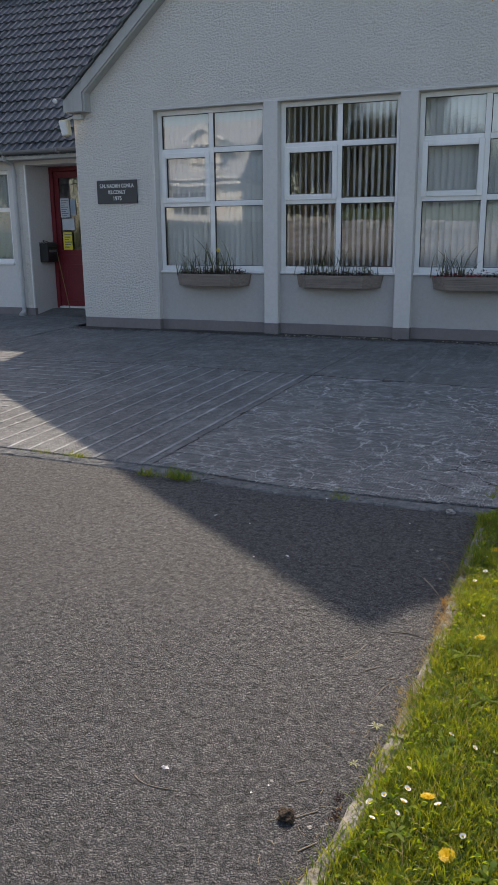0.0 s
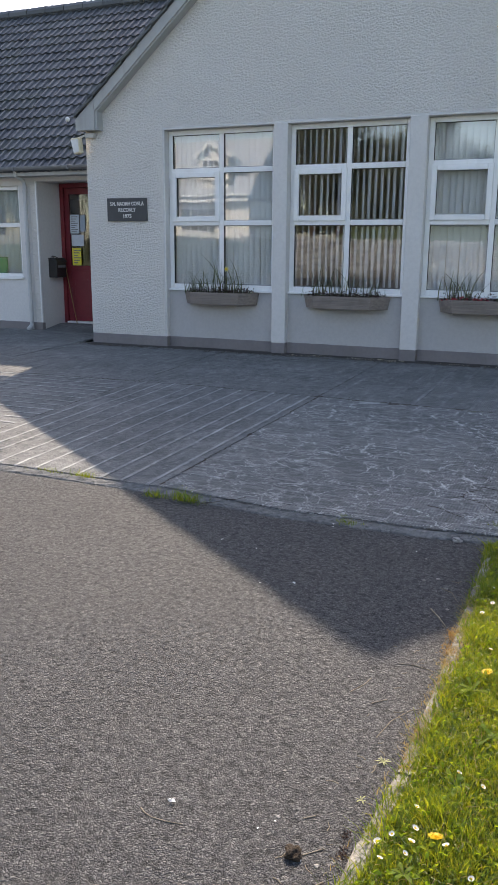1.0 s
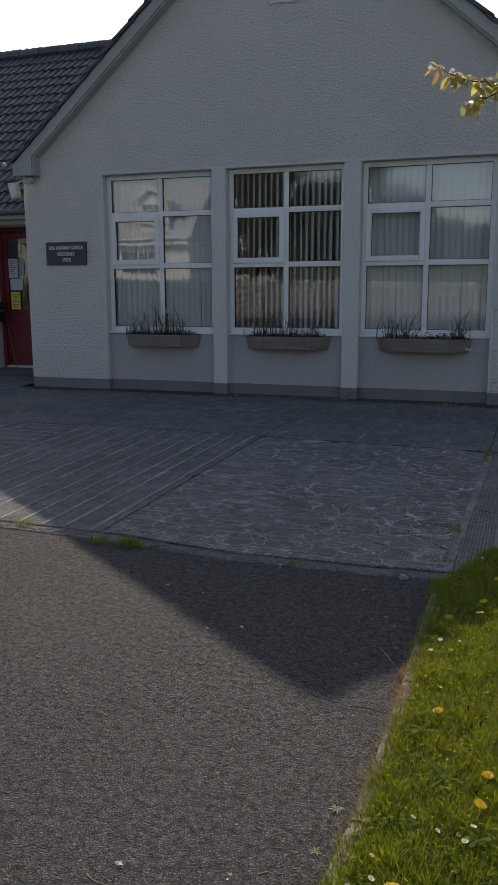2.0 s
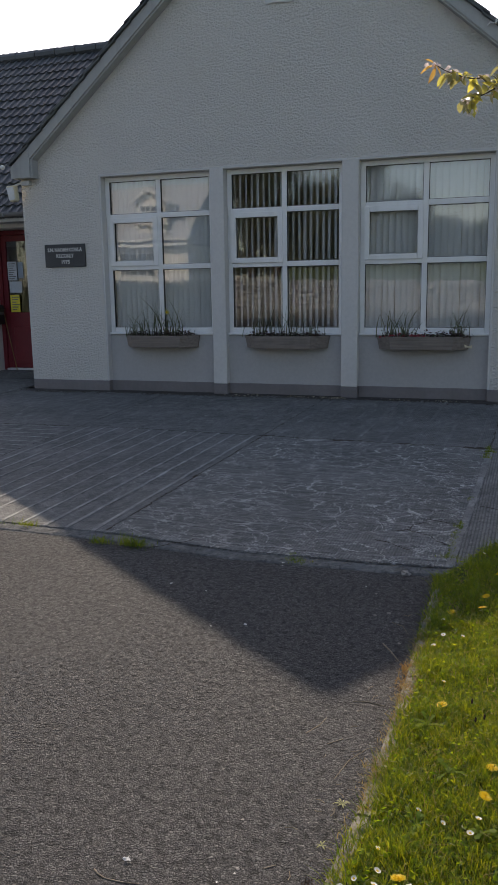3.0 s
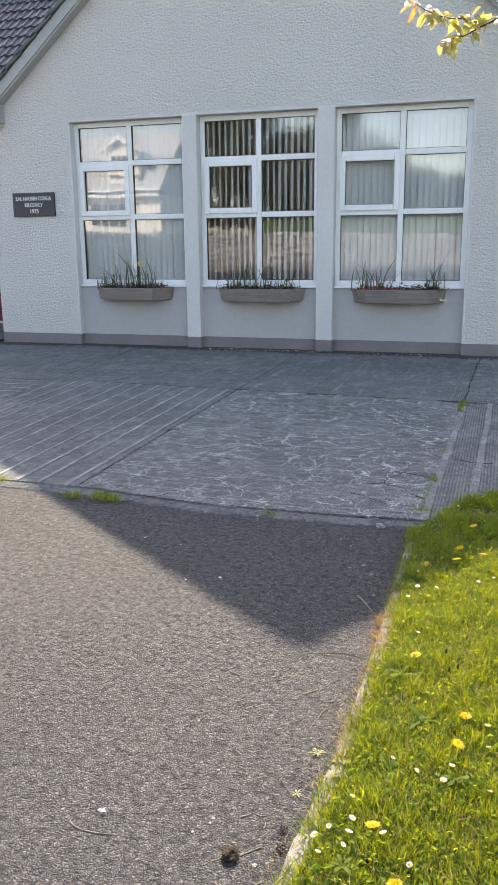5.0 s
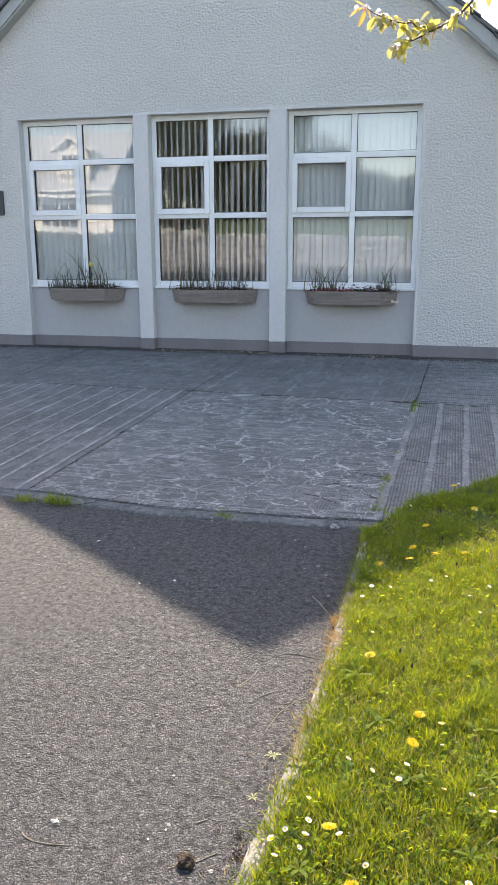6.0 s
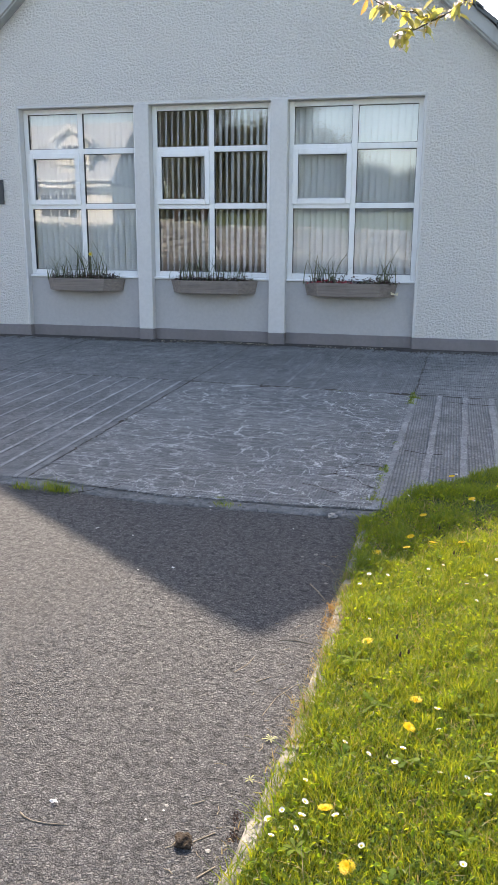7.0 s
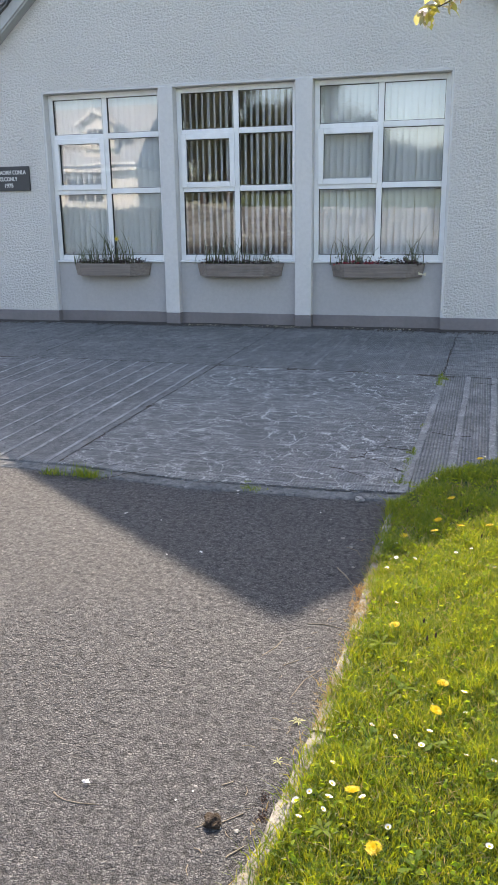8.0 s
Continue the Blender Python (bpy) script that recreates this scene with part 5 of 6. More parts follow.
for k, (x, y, r) in enumerate([(2.772, 3.875, 0.011), (2.84, 3.09, 0.011), (2.343, 3.445, 0.012), (2.71, 3.035, 0.007), (2.54, 3.4, 0.006), (3.24, 3.67, 0.005), (2.78, 3.84, 0.005), (3.4, 1.6, 0.005), (3.27, 1.66, 0.004), (3.3, 1.7, 0.004)]):
    fallen_petal(x, y, r, 500 + k)
paper = thing("white_petal_scrap", (3.03, 1.662, 0.004), "crumpled white scrap lying on tarmac", "scrap")
bm = bmesh.new()
rng = random.Random(2)
ring = [bm.verts.new((math.cos(k * 0.7) * rng.uniform(0.004, 0.012), math.sin(k * 0.7) * rng.uniform(0.004, 0.01), rng.uniform(0.0, 0.008))) for k in range(9)]
top = bm.verts.new((0, 0, 0.006))
for k in range(9):
    bm.faces.new((ring[k], ring[(k + 1) % 9], top))
part("scrap", bm, PETAL_W, paper)


def twig(pts, r, label="thin dry twig lying on tarmac"):
    z = r * 0.5
    t = thing("twig", (pts[0][0], pts[0][1], 0.0), label, "twig", "twigs on the tarmac")
    loc = [(x - pts[0][0], y - pts[0][1], z + 0.0006 * (k % 2)) for k, (x, y) in enumerate(pts)]
    part("stem", tube(bmesh.new(), loc, [r * (1 - 0.5 * k / len(loc)) for k in range(len(loc))], 6), DEADWOOD, t)
    return t


twig([(2.968, 1.612), (2.985, 1.6), (3.01, 1.592), (3.05, 1.592), (3.095, 1.6)], 0.0022)
twig([(3.3, 2.36), (3.33, 2.42), (3.34, 2.47)], 0.0018)
twig([(3.38, 2.32), (3.42, 2.36)], 0.002)
twig([(3.40, 2.6), (3.45, 2.61), (3.51, 2.6)], 0.0022)
twig([(3.44, 2.15), (3.46, 2.25), (3.5, 2.33), (3.53, 2.35)], 0.0014)
twig([(3.42, 3.08), (3.46, 3.02), (3.5, 2.95)], 0.003)
twig([(3.42, 3.3), (3.47, 3.27), (3.5, 3.2)], 0.0015)
twig([(3.44, 1.52), (3.47, 1.56)], 0.0022)
twig([(3.4, 1.62), (3.44, 1.66)], 0.0018)
twig([(3.36, 1.74), (3.385, 1.76)], 0.002)
rng = random.Random(44)
for _ in range(26):
    y = rng.uniform(1.45, 3.4)
    x = 3.50 - abs(rng.gauss(0, 0.06)) - (0.03 if y < 1.8 else 0.0)
    a, l = rng.uniform(0, 6.3), rng.uniform(0.012, 0.04)
    twig([(x, y), (x + math.cos(a) * l * 0.5, y + math.sin(a) * l * 0.45), (x + math.cos(a + 0.3) * l, y + math.sin(a + 0.3) * l)], rng.uniform(0.001, 0.0017), "short dry straw lying on tarmac")


# ---- dirt in the seams, cracks, and grit along the wall ----
def dirt_line(pts, w, seed, parent=pavement, name="crack", z=0.0235):
    """A ragged thread of dirt that fills a seam or a crack."""
    jag, sunk = (1.7, 0.0025) if name == "crack" else (0.0, 0.001)
    rng = random.Random(seed)
    bm = bmesh.new()
    fine = []
    for (xa, ya), (xb, yb) in zip(pts, pts[1:]):
        n = max(2, int(math.hypot(xb - xa, yb - ya) / 0.014))
        fine += [(xa + (xb - xa) * k / n + rng.gauss(0, w * 0.35) + 0.022 * noise.noise((xa * 9 + k * 0.13, seed, 0.0)) * jag, ya + (yb - ya) * k / n + rng.gauss(0, w * 0.35) + 0.022 * noise.noise((ya * 9 + k * 0.13, seed, 5.0)) * jag) for k in range(n)]
    fine.append(pts[-1])
    prev = None
    for k, (x, y) in enumerate(fine):
        xa, ya = fine[max(k - 1, 0)]
        xb, yb = fine[min(k + 1, len(fine) - 1)]
        l = math.hypot(xb - xa, yb - ya) or 1.0
        nx, ny = -(yb - ya) / l, (xb - xa) / l
        h = w * rng.uniform(0.2, 1.0) * max(0.08, 0.3 + 1.3 * noise.noise((x * 5, y * 5, seed)))
        cur = [bm.verts.new((x - nx * h, y - ny * h, z - sunk)), bm.verts.new((x, y, z)), bm.verts.new((x + nx * h, y + ny * h, z - sunk))]
        if prev:
            bm.faces.new((prev[0], prev[1], cur[1], cur[0])), bm.faces.new((prev[1], prev[2], cur[2], cur[1]))
        prev = cur
    bmesh.ops.recalc_face_normals(bm, faces=bm.faces)
    return part(name, bm, SOIL, parent, "dark dirt-filled crack")


for i in range(2, 8):
    dirt_line([(seam_x(i, 4.1 + 0.05 * q), 4.1 + 0.05 * q) for q in range(117)], {5: 0.017, 6: 0.012}.get(i, 0.008), i, name="seam_dirt", z=0.0205)
dirt_line([(x * 0.05, cross_y(x * 0.05)) for x in range(-44, 31)], 0.03, 11, name="seam_dirt", z=0.0205)
dirt_line([(x * 0.05, cross_y(x * 0.05)) for x in range(31, 105)], 0.05, 12, name="seam_dirt", z=0.0205)
dirt_line([(x, front_y(x) - 0.003) for x in (2.03, 2.4, 2.8, 3.2, 3.62)], 0.004, 14, name="seam_dirt", z=0.0195)
dirt_line([(3.56, 4.345), (3.52, 4.385), (3.455, 4.458), (3.37, 4.526), (3.30, 4.568), (3.24, 4.52)], 0.015, 22)
dirt_line([(3.575, 4.75), (3.54, 4.77), (3.485, 4.773), (3.40, 4.829), (3.35, 4.695), (3.30, 4.568)], 0.004, 21)
dirt_line([(3.383, 4.186), (3.316, 4.25), (3.231, 4.312), (3.159, 4.338)], 0.008, 24)
dirt_line([(3.40, 4.829), (3.42, 4.95), (3.36, 5.05)], 0.0009, 23)
dirt_line([(3.66, 5.2), (3.78, 5.14), (3.9, 5.15)], 0.0005, 25)
dirt_line([(3.9, 6.855), (4.056, 6.803), (4.306, 6.779), (4.5, 6.8)], 0.014, 26)
dirt_line([(2.03, 3.83), (2.1, 3.95), (2.2, 4.06)], 0.0022, 27)
rng = random.Random(91)
verts, faces = [], []
for k in range(20000):
    x = rng.uniform(-2.9, 5.5)
    y = (9.97 if not (BAYS[0][0] < x < BAYS[2][1]) else 10.03) - abs(rng.gauss(0, 0.12))
    r = rng.uniform(0.003, 0.015)
    if rng.random() > 0.55 + noise.noise((x * 2.2, 0.0, 3.0)):
        continue
    b = len(verts)
    verts += [(x + r * rng.uniform(0.6, 1), y, 0.018), (x - r * 0.5, y + r * 0.8, 0.018), (x - r * 0.5, y - r * 0.8, 0.018), (x, y, 0.02 + r * rng.uniform(0.1, 0.55))]
    faces += [(b, b + 1, b + 3), (b + 1, b + 2, b + 3), (b + 2, b, b + 3)]
for k in range(170):
    x, y = rng.uniform(-2.6, 3.6), 4.15 + 5.6 * rng.random() ** 0.8
    r = rng.uniform(0.003, 0.010)
    b = len(verts)
    verts += [(x + r * rng.uniform(0.6, 1), y, 0.021), (x - r * 0.5, y + r * 0.8, 0.021), (x - r * 0.5, y - r * 0.8, 0.021), (x, y, 0.021 + r * rng.uniform(0.2, 0.6))]
    faces += [(b, b + 1, b + 3), (b + 1, b + 2, b + 3), (b + 2, b, b + 3)]
tagged(raw("grit", verts, faces, GRIT), "dark grit and crumbs along the foot of the wall", "grit", kind="stuff")
verts, faces = [], []
for k in range(700):
    y = rng.uniform(1.3, 3.9)
    x = (3.545 if y > 1.98 else 3.545 - 0.1 * (1.98 - y)) - abs(rng.gauss(0.0, 0.035))
    r = rng.uniform(0.001, 0.0035)
    b = len(verts)
    verts += [(x + r * rng.uniform(0.6, 1), y, 0.0), (x - r * 0.5, y + r * 0.8, 0.0), (x - r * 0.5, y - r * 0.8, 0.0), (x, y, r * rng.uniform(0.4, 1.1))]
    faces += [(b, b + 1, b + 3), (b + 1, b + 2, b + 3), (b + 2, b, b + 3)]
tagged(raw("grit", verts, faces, GRIT), "dark soil crumbs along the kerb", "grit", kind="stuff")

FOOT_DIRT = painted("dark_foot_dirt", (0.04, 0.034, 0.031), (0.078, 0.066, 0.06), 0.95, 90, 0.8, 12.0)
# the ragged film of dirt at the foot of the wall
def raw_strip(pts, n):
    bm = bmesh.new()
    vs = [bm.verts.new(p) for p in pts]
    for q in range(n):
        bm.faces.new((vs[2 * q + 1], vs[2 * q + 3], vs[2 * q + 2], vs[2 * q]))
    return bm


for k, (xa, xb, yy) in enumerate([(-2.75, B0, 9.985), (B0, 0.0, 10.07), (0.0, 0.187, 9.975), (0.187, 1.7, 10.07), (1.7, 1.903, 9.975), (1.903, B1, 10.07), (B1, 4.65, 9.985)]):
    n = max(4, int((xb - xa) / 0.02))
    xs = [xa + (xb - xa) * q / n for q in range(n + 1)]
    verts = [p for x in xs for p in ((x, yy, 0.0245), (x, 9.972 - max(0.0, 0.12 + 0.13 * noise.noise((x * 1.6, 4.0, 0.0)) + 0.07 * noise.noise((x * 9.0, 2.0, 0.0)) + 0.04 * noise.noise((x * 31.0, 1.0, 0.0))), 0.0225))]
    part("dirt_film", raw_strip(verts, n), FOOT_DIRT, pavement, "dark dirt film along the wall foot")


# pale petals blown against the wall foot
bm = bmesh.new()
rng = random.Random(95)
for k in range(150):
    x = rng.choice((0.35, 0.6, 1.15, 1.35, 1.45, 1.6, 2.4, 3.0)) + rng.gauss(0, 0.13)
    y = 9.9 - abs(rng.gauss(0, 0.05))
    m = Matrix.Translation((x, y, 0.032)) @ Euler((rng.uniform(-0.4, 0.4), rng.uniform(-0.4, 0.4), rng.uniform(0, 6.3))).to_matrix().to_4x4()
    l = rng.uniform(0.012, 0.032)
    bm.faces.new([bm.verts.new(m @ Vector(c)) for c in ((0, 0, 0), (l * 0.35, l * 0.5, 0.002), (0, l, 0), (-l * 0.35, l * 0.5, 0.002))])
tagged(part("fallen_petals", bm, CREAM), "pale fallen petals along the foot of the wall", "petals", kind="stuff")

# ---- young cherry tree beside the lawn; one low branch reaches over ----
def leaf_mesh(name, l, w, material):
    bm = bmesh.new()
    rows = []
    for k, s in enumerate((0.05, 0.6, 1.0, 0.85, 0.05)):
        t = k / 4
        z = -0.25 * l * t * t
        rows.append([bm.verts.new((-w * s, l * t, z + 0.25 * w * s)), bm.verts.new((0, l * t, z)), bm.verts.new((w * s, l * t, z + 0.25 * w * s))])
    for a, b in zip(rows, rows[1:]):
        for s in range(2):
            bm.faces.new((a[s], a[s + 1], b[s + 1], b[s]))
    data = bpy.data.meshes.new(name)
    bm.to_mesh(data)
    bm.free()
    data.materials.append(material)
    data.shade_smooth()
    return data


tree = thing("cherry_tree", (6.385, 4.2, 0.035), "young cherry tree with bronze-yellow spring leaves", "tree")
base = Vector((6.4, 4.2, 0.02))
limbs = [[(0, 0, -0.05), (0.02, 0.0, 0.8), (-0.04, 0.03, 1.6), (-0.02, 0.0, 2.4), (0.1, 0.1, 3.4), (0.05, 0.1, 4.4)]]
part("trunk", tube(bmesh.new(), limbs[0], [0.09, 0.075, 0.065, 0.055, 0.035, 0.015], 10), BARK, tree, smooth=True)
TIP = [(4.032, 4.0, 2.44), (3.98, 4.0, 2.38), (3.93, 4.01, 2.341), (3.905, 4.0, 2.31), (3.872, 3.99, 2.277), (3.828, 4.0, 2.249), (3.782, 4.0, 2.23), (3.741, 4.0, 2.214), (3.708, 3.99, 2.196), (3.678, 4.0, 2.187), (3.638, 4.0, 2.18), (3.607, 4.01, 2.173)]
LOW = [(-0.03, 0.01, 2.0), (-0.7, -0.1, 2.45), (-1.4, -0.2, 2.62), (-2.0, -0.2, 2.58)] + [tuple(Vector(p) - base) for p in TIP]
part("limb", tube(bmesh.new(), LOW, [0.035, 0.026, 0.016, 0.010, 0.0065, 0.006, 0.0055, 0.005, 0.0048, 0.0045, 0.004, 0.0036, 0.0032, 0.003, 0.0025, 0.0018], 7), BARK, tree, smooth=True)
SIDE = [tuple(Vector(p) - base) for p in ((3.741, 4.0, 2.214), (3.699, 4.01, 2.239), (3.675, 4.0, 2.258), (3.639, 3.99, 2.256), (3.598, 4.0, 2.267), (3.566, 4.0, 2.282), (3.542, 4.01, 2.292), (3.512, 4.0, 2.305), (3.473, 4.0, 2.332))]
part("limb", tube(bmesh.new(), SIDE, [0.0036, 0.0034, 0.0032, 0.003, 0.0028, 0.0025, 0.0022, 0.0018, 0.0014], 6), BARK, tree, smooth=True)
rng = random.Random(12)
others = []
for k in range(9):
    a, z0 = k * 2.4 + 0.7, 2.3 + 0.26 * k
    l = 1.5 - 0.09 * k
    pts = [(0.0, 0.0, z0)] + [(math.cos(a) * l * t + rng.gauss(0, 0.05), math.sin(a) * l * t + rng.gauss(0, 0.05), z0 + l * (0.75 * t - 0.1 * t * t)) for t in (0.35, 0.7, 1.0)]
    others.append(pts)
    part("limb", tube(bmesh.new(), pts, [0.03, 0.02, 0.012, 0.004], 6), BARK, tree, smooth=True)


def hang(at, drop, out, spin, size):
    """A leaf pose: it starts at a twig point and hangs out and down."""
    d = Vector((math.cos(out) * math.cos(drop), math.sin(out) * math.cos(drop), -math.sin(drop)))
    side = d.cross(Vector((math.sin(spin) * 0.6, math.cos(spin) * 0.6, 1))).normalized()
    up = side.cross(d)
    m = Matrix((side, d, up)).transposed().to_4x4()
    return Matrix.Translation(at) @ m @ Matrix.Diagonal((size, size, size, 1))


LEAF = leaf_mesh("leaf", 0.09, 0.0175, CHERRY)
DULL = leaf_mesh("leaf", 0.085, 0.0175, OLIVE)
BRONZE = leaf_mesh("leaf", 0.096, 0.0155, leafy("bronze_cherry_leaves", (0.46, 0.27, 0.10), (0.52, 0.31, 0.12), (0.88, 0.52, 0.12), (0.9, 0.56, 0.14), 0.5, 0.3))
groups = [(LOW[-1], 5, 1.1), (LOW[-2], 5, 1.0), (LOW[-3], 3, 0.9), (LOW[-4], 3, 0.8), (LOW[-5], 3, 0.3), (LOW[-6], 4, 0.4), (LOW[-7], 3, 0.3), (LOW[-8], 4, 0.9), (LOW[-10], 4, 1.1), (LOW[-11], 2, 1.0),
          (SIDE[-3], 5, 1.0), (SIDE[-4], 4, 0.6), (SIDE[-5], 3, 0.2), (SIDE[-6], 3, 0.5), (SIDE[-8], 3, 0.1), (SIDE[-9], 3, -0.3), (LOW[3], 8, 0.8), (LOW[2], 8, 0.8)]
for at, n, drop in groups:
    for k in range(n + 2):
        pick = rng.random()
        data = BRONZE if (at == SIDE[-1] or pick < 0.06) else (DULL if pick < 0.55 else LEAF)
        share("leaf", data, tree, hang(Vector(at) + Vector((rng.gauss(0, 0.012), rng.gauss(0, 0.012), rng.gauss(0, 0.006))), drop + rng.choice((0.2, -0.1, -0.7, -1.1)) + rng.uniform(-0.25, 0.25), rng.uniform(0, 6.3), rng.uniform(0, 6.3), rng.uniform(0.6, 0.95)))
for drop, out, size in ((-0.75, 2.9, 0.55), (0.3, 3.3, 0.8), (1.3, 2.6, 0.85), (0.9, 0.3, 0.6)):
    share("leaf", BRONZE, tree, hang(Vector(SIDE[-1]), drop, out, 1.0, size))
PETALS = leaf_mesh("blossom_petal", 0.024, 0.011, BLOSSOM)
for at, n in ((LOW[-2], 10), (LOW[-1], 8), (SIDE[-1], 7), (SIDE[-3], 9), (SIDE[-5], 6), (SIDE[-7], 5), (LOW[-5], 6), (LOW[-7], 5), (LOW[-8], 8)):
    low = -0.05 if at == LOW[-2] else 0.008
    for k in range(n):
        share("blossom_petal", PETALS, tree, hang(Vector(at) + Vector((rng.gauss(0.0, 0.012), rng.gauss(0, 0.01), low + rng.gauss(0, 0.008))), rng.uniform(-0.5, 1.2), rng.uniform(0, 6.3), rng.uniform(0, 6.3), 1.0))


def leaf_cloud(spots, size, seed, spread):
    """Many small leaves round the given spots, as vertices and faces."""
    g = np.random.default_rng(seed)
    c = np.repeat(np.asarray(spots), 1, 0) + g.normal(0, spread, (len(spots), 3))
    n = len(c)
    d = g.normal(0, 1, (n, 3))
    d /= np.linalg.norm(d, axis=1)[:, None]
    e = np.cross(d, g.normal(0, 1, (n, 3)))
    e /= np.linalg.norm(e, axis=1)[:, None]
    s = size * g.uniform(0.6, 1.2, n)[:, None]
    v = np.stack([c, c + d * s * 0.5 + e * s * 0.28, c + d * s, c + d * s * 0.5 - e * s * 0.28], 1)
    return v.reshape(-1, 3).tolist(), [(4 * k, 4 * k + 1, 4 * k + 2, 4 * k + 3) for k in range(n)]


spots = []
for pts in others:
    for a, b in zip(pts[1:], pts[2:]):
        for _ in range(420):
            spots.append(tuple(Vector(a).lerp(Vector(b), rng.random())))
spots = [p for p in spots if p[0] > -1.5 or p[2] > 2.9]
v, f = leaf_cloud(spots, 0.07, 4, 0.13)
raw("crown", v, f, CHERRY, tree)["kind"] = "stuff"


# ---- across the road: what the windows mirror ----
def rubble():
    k = Nodes("field_stone")
    c = k.mix(k.n("ShaderNodeNewGeometry").outputs["Random Per Island"], (0.12, 0.13, 0.135), (0.56, 0.575, 0.57))
    c = k.mix(k.ramp(k.noise(5.0, 4), 0.5, 0.7, 0.0, 0.6), c, (0.16, 0.16, 0.13))
    return k.done(c, 0.9, k.bump(k.noise(14.0, 4), 0.8, 0.02))


WALL_STONE = rubble()
stone_wall = thing("stone_wall", (0, 0, 0), "rubble field wall of pale grey stone", "wall", kind="structure")
bm = bmesh.new()
rng = random.Random(71)
for row in range(20):
    x = -10.4 + rng.uniform(0, 0.3)
    while x < 10.0:
        w = rng.uniform(0.1, 0.42)
        h = (1.33 - 0.028 * x) / 20
        z0, z1 = 0.2 + row * h, 0.195 + (row + 1) * h + rng.uniform(-0.022, 0.015) + (rng.uniform(0.0, 0.09) if row == 19 else 0.0)
        box(bm, x, x + w - 0.022, -18.25 + rng.uniform(-0.04, 0.04), -17.8 + rng.uniform(-0.06, 0.06), z0, max(z1, z0 + 0.025))
        x += w
part("stones", bm, WALL_STONE, stone_wall)["kind"] = "stuff"
part("core", prism([(-10.4, -0.3), (10.2, -0.3), (10.2, 1.1), (-10.4, 1.65)], "y", -18.15, -17.95), SOIL, stone_wall)
tagged(part("lane", boxed(-60, 40, -16.58, -15.02, -0.3, -0.03), ASPHALT), "tarmac lane along the field wall", "road", kind="structure")
tagged(part("verge", prism([(-17.98, -0.3), (-17.98, 0.8), (-18.3, 0.9), (-20.0, 1.0), (-30.0, 2.6), (-60.0, 2.8), (-60.0, -0.3)], "x", -10.4, 40.0), FIELD), "rough green field behind the wall", "field", kind="structure")


def house():
    h = thing("bungalow", (-17.4, -22.0, 0.0), "cream bungalow with a white gabled dormer and dark roof", "house")
    cream = painted("cream_house_render", (0.70, 0.69, 0.64), (0.75, 0.74, 0.69), 0.85)
    slate = painted("slate_roof", (0.36, 0.38, 0.40), (0.42, 0.44, 0.46), 0.7)
    part("wall", boxed(-5.5, 3.25, -7.0, 0.0, 0.0, 3.8), cream, h)
    roof = part("roof", prism([(0.45, 4.02), (-3.5, 7.4), (-7.45, 4.02), (-7.45, 3.9), (0.45, 3.9)], "x", -6.0, 3.4), slate, h)
    part("fascia", boxed(-6.0, 3.4, 0.45, 0.5, 3.72, 3.86), UPVC, h)
    part("gutter", boxed(-6.0, 3.42, 0.5, 0.62, 4.0, 4.12, 0.02), UPVC, h)
    dorm = part("dormer", prism([(0.15, 4.3), (1.95, 4.3), (1.95, 6.12), (1.0, 6.76), (0.15, 6.12)], "y", -2.9, -0.1), cream, h)
    part("verge_board", prism([(-0.12, 5.98), (1.0, 6.74), (2.34, 5.98), (2.34, 6.16), (1.0, 6.94), (-0.12, 6.16)], "y", -0.1, 0.25), UPVC, dorm)
    part("sill", boxed(0.2, 2.1, -0.1, 0.12, 4.92, 5.06), UPVC, dorm)
    for x0, x1, z0, z1, n, parent in ((0.4, 1.8, 5.1, 6.0, 4, dorm), (-0.95, 1.35, 2.1, 3.45, 4, h), (-4.6, -3.2, 2.1, 3.35, 2, h)):
        y = 0.06 if parent is h else -0.04
        wdw = part("window", boxed(x0, x1, y - 0.1, y, z0, z1, 0.01), UPVC, parent)
        wide = (x1 - x0 - 0.08) / n
        for q in range(n):
            for za, zb in ((z0 + 0.08, z0 + 0.6 * (z1 - z0)), (z0 + 0.6 * (z1 - z0) + 0.06, z1 - 0.08)):
                part("pane", boxed(x0 + 0.08 + wide * q, x0 + 0.01 + wide * (q + 1), y + 0.002, y + 0.01, za, zb), BLACK, wdw if parent is h else dorm)
    part("chimney", boxed(-4.4, -3.7, -3.9, -3.1, 6.6, 8.0, 0.03), cream, roof)
    return h


house()


def far_tree(x, y, z, hgt, r, seed):
    g = random.Random(seed)
    t = thing("tree", (x, y, z), "leafy green tree beyond the field wall", "tree", "trees beyond the field wall")
    part("trunk", tube(bmesh.new(), [(0, 0, -0.3), (g.gauss(0, 0.1), 0, hgt * 0.35), (g.gauss(0, 0.2), 0, hgt * 0.7)], [r * 0.1, r * 0.07, r * 0.03], 8), BARK, t)
    spots = []
    for _ in range(26):
        a, q, hh = g.uniform(0, 6.3), r * math.sqrt(g.random()) * 0.85, g.uniform(0.3, 1.0)
        q *= 1.15 - 0.75 * hh
        c = (math.cos(a) * q, math.sin(a) * q, hgt * hh)
        part("limb", tube(bmesh.new(), [(0, 0, hgt * hh * 0.5), (c[0] * 0.6, c[1] * 0.6, c[2] * 0.85), c], [r * 0.03, r * 0.02, r * 0.008], 5), BARK, t)
        spots += [c] * 400
    v, f = leaf_cloud(spots, r * 0.08, seed, r * 0.18)
    raw("crown", v, f, CROWN, t)["kind"] = "stuff"
    return t


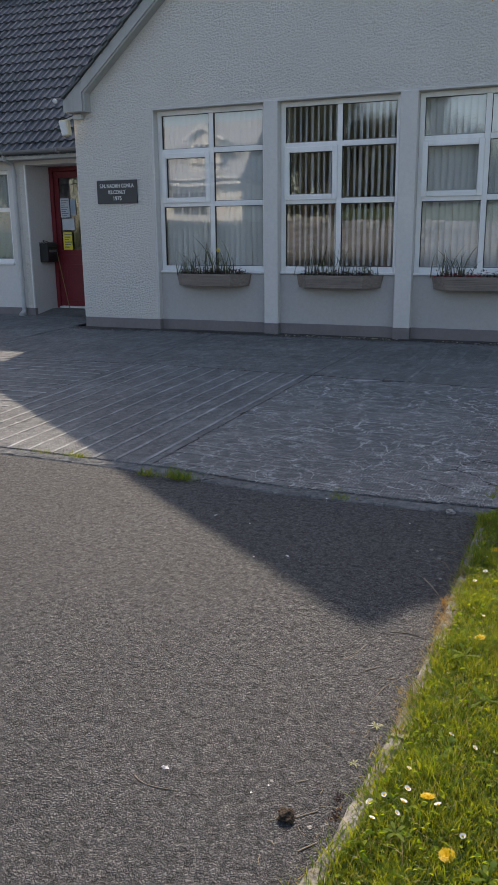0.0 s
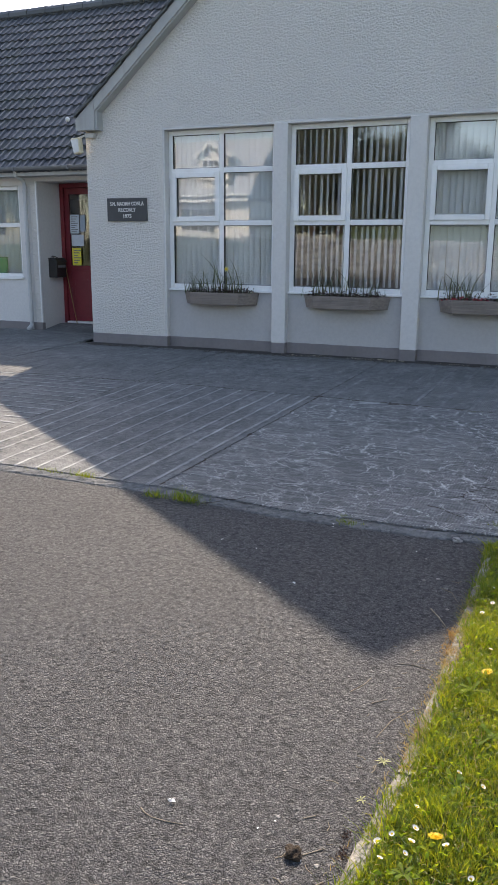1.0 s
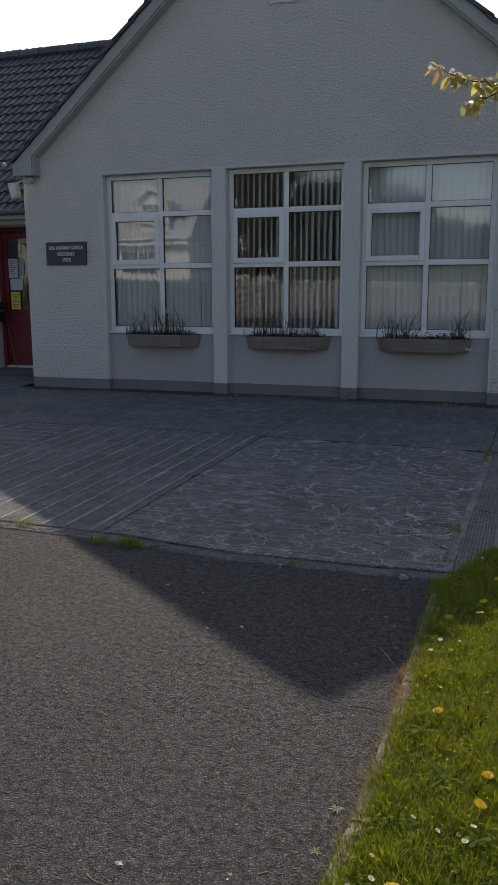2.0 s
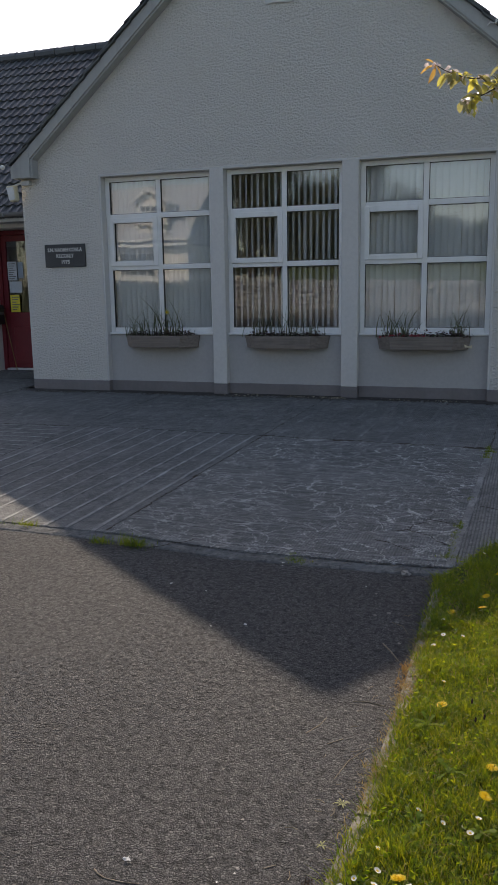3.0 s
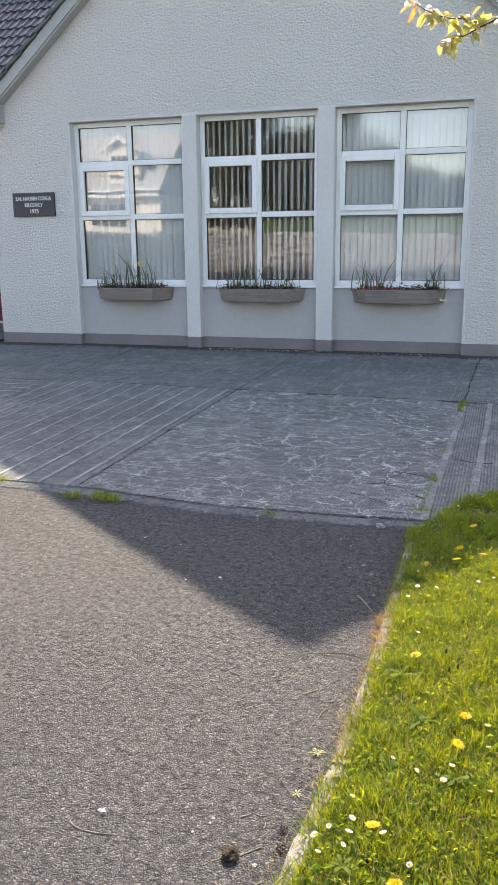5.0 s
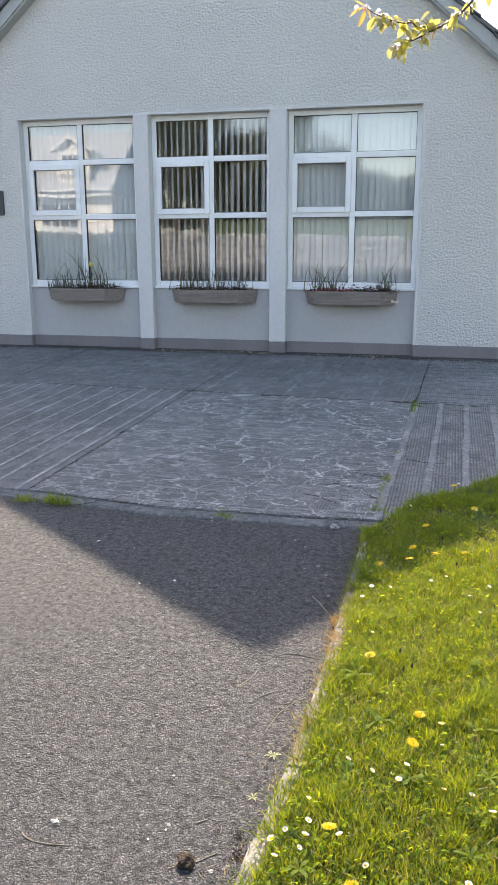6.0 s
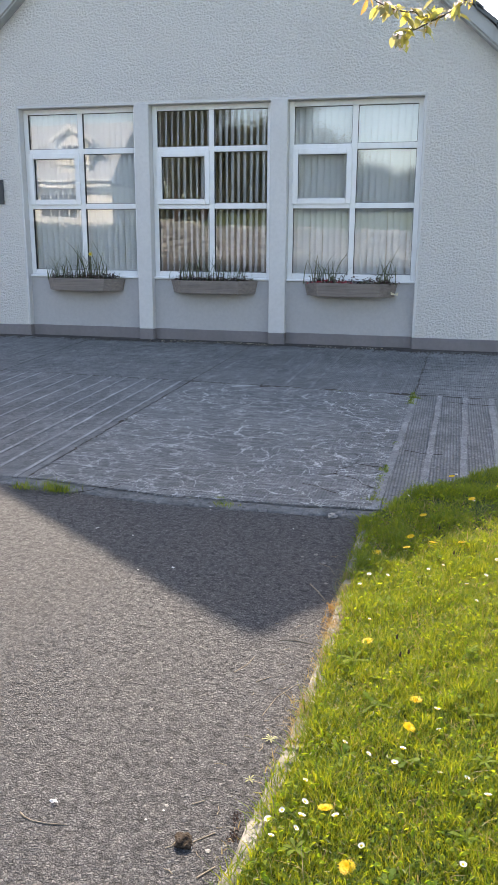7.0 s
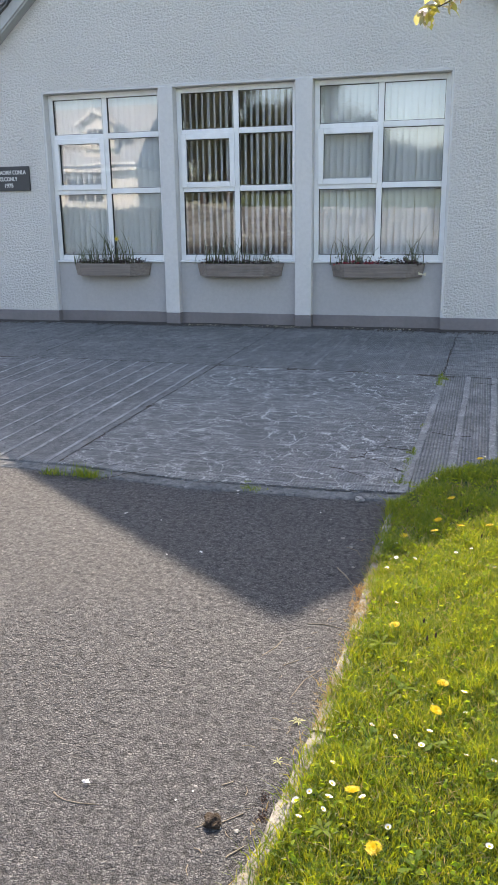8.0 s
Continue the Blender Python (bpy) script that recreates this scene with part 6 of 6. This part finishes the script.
# The four trees beyond x = -26 are added to darken the entrance glass.
for k, (x, y, h, r) in enumerate([(-15.5, -37, 8.2, 3.0), (-12.6, -34, 7.6, 2.6), (-10.2, -35, 5.6, 2.6), (-8.0, -34.5, 5.4, 2.6), (-26.5, -27, 7.5, 3.6), (-31, -31, 8.5, 4.2), (-36, -29, 7.5, 4.0), (-42, -33, 8.5, 4.4), (-5.9, -34, 7.8, 2.1), (-4.0, -36, 4.8, 2.1), (-1.9, -38, 3.0, 2.2), (0.4, -40, 2.6, 2.4), (10.0, -38, 4.0, 3.0), (15, -26, 6, 3.5), (-4.7, -33.2, 3.6, 1.9), (-9.2, -33.0, 3.4, 2.0)]):
    far_tree(x, y, 2.4 if y < -30 else 1.5, h, r, 100 + k)
v, f = leaf_cloud([(rng.uniform(-40, 30), rng.uniform(-48, -46.5), 2.7 + rng.uniform(0, 2.4) * (0.7 + 0.3 * math.sin(k))) for k in range(16000)], 0.5, 9, 0.15)
tagged(raw("hedge", v, f, CROWN), "long overgrown green hedge across the field", "hedge", kind="stuff")
v, f = leaf_cloud([(rng.uniform(-24, -10.6), rng.uniform(-18.2, -17.65), rng.uniform(0.0, 1.75)) for k in range(16000)], 0.2, 19, 0.05)
tagged(raw("hedge", v, f, CROWN), "clipped garden hedge in front of the bungalow", "hedge", kind="stuff")

tagged(part("garden", boxed(-60.0, -10.42, -60.0, -16.6, -0.3, 0.0), FIELD), "grass plot round the bungalow", "field", kind="structure")
tagged(part("footpath", boxed(-10.3, 40.0, -17.72, -16.6, -0.3, 0.22, 0.02), STRIP), "raised grey concrete footpath below the field wall", "footpath", kind="structure")

# ---- roof tiles: shared pieces ----
def tile_data():
    prof = [(0.0, 0.0), (0.03, 0.0), (0.05, 0.024), (0.085, 0.024), (0.105, 0.0), (0.18, 0.0), (0.20, 0.024), (0.235, 0.024), (0.255, 0.0), (0.296, 0.0)]
    n = len(prof)
    verts = [(x, 0.0, z + 0.034) for x, z in prof] + [(x, 0.36, z) for x, z in prof] + [(x, 0.002, z * 0.3) for x, z in prof]
    faces = [(k, k + 1, n + k + 1, n + k) for k in range(n - 1)] + [(2 * n + k, 2 * n + k + 1, k + 1, k) for k in range(n - 1)]
    data = bpy.data.meshes.new("tile")
    data.from_pydata(verts, [], faces)
    data.materials.append(TILE)
    return data


TILE_DATA = tile_data()
LEN = math.hypot(WRIDGE_Y - WE, WRIDGE_Z - WZ)
ANG = math.degrees(math.atan(WTAN))
GAUGE = 0.276
courses = int(LEN / GAUGE)
rng = random.Random(77)
for c in range(courses + 1):
    s = c * GAUGE - 0.07
    y, z = WE + s * math.cos(radians(ANG)), WZ + s * math.sin(radians(ANG)) - 0.075
    for k in range(16):
        share("tile", TILE_DATA, wing_roof, pose(-2.78 - 0.3 * (k + 1), y, z, ANG + rng.uniform(-0.5, 0.5), rng.uniform(-0.4, 0.4), rng.uniform(-0.3, 0.3)))
for k in range(18):
    bm = bmesh.new()
    tube(bm, [(0, 0, 0), (0.42, 0, 0.004)], [0.1, 0.105], 10)
    ob = part("ridge_tile", bm, TILE, wing_roof)
    ob.matrix_local = pose(-9.0 + 0.43 * k, WRIDGE_Y, WRIDGE_Z - 0.04)
# verge and ridge pieces of the gable roof
for name, s, xe in (("roof_west", 1, X0), ("roof_east", -1, X1)):
    roof = bpy.data.objects[name]
    for k in range(20):
        x = xe - s * 0.05 + s * 0.226 * k
        rest = min(0.31, (APEX - x) * s - 0.04)
        if rest < 0.04:
            break
        bm = prism([(0.0, 0.013), (rest * s, 0.013 + SLOPE * rest - 0.035), (rest * s, 0.013 + SLOPE * rest + 0.02), (0.0, 0.06)], "y", 9.80, 10.15, 0.004)
        ob = part("verge_tile", bm, TILE, roof)
        ob.location = (x, 0, EAVE + SLOPE * s * (x - xe))
west = bpy.data.objects["roof_west"]
for k in range(18):
    bm = tube(bmesh.new(), [(0, 0, 0), (0, 0.42, 0.004)], [0.1, 0.105], 10)
    ob = part("ridge_tile", bm, TILE, west)
    ob.location = (APEX, 9.86 + 0.43 * k, RIDGE - 0.02)
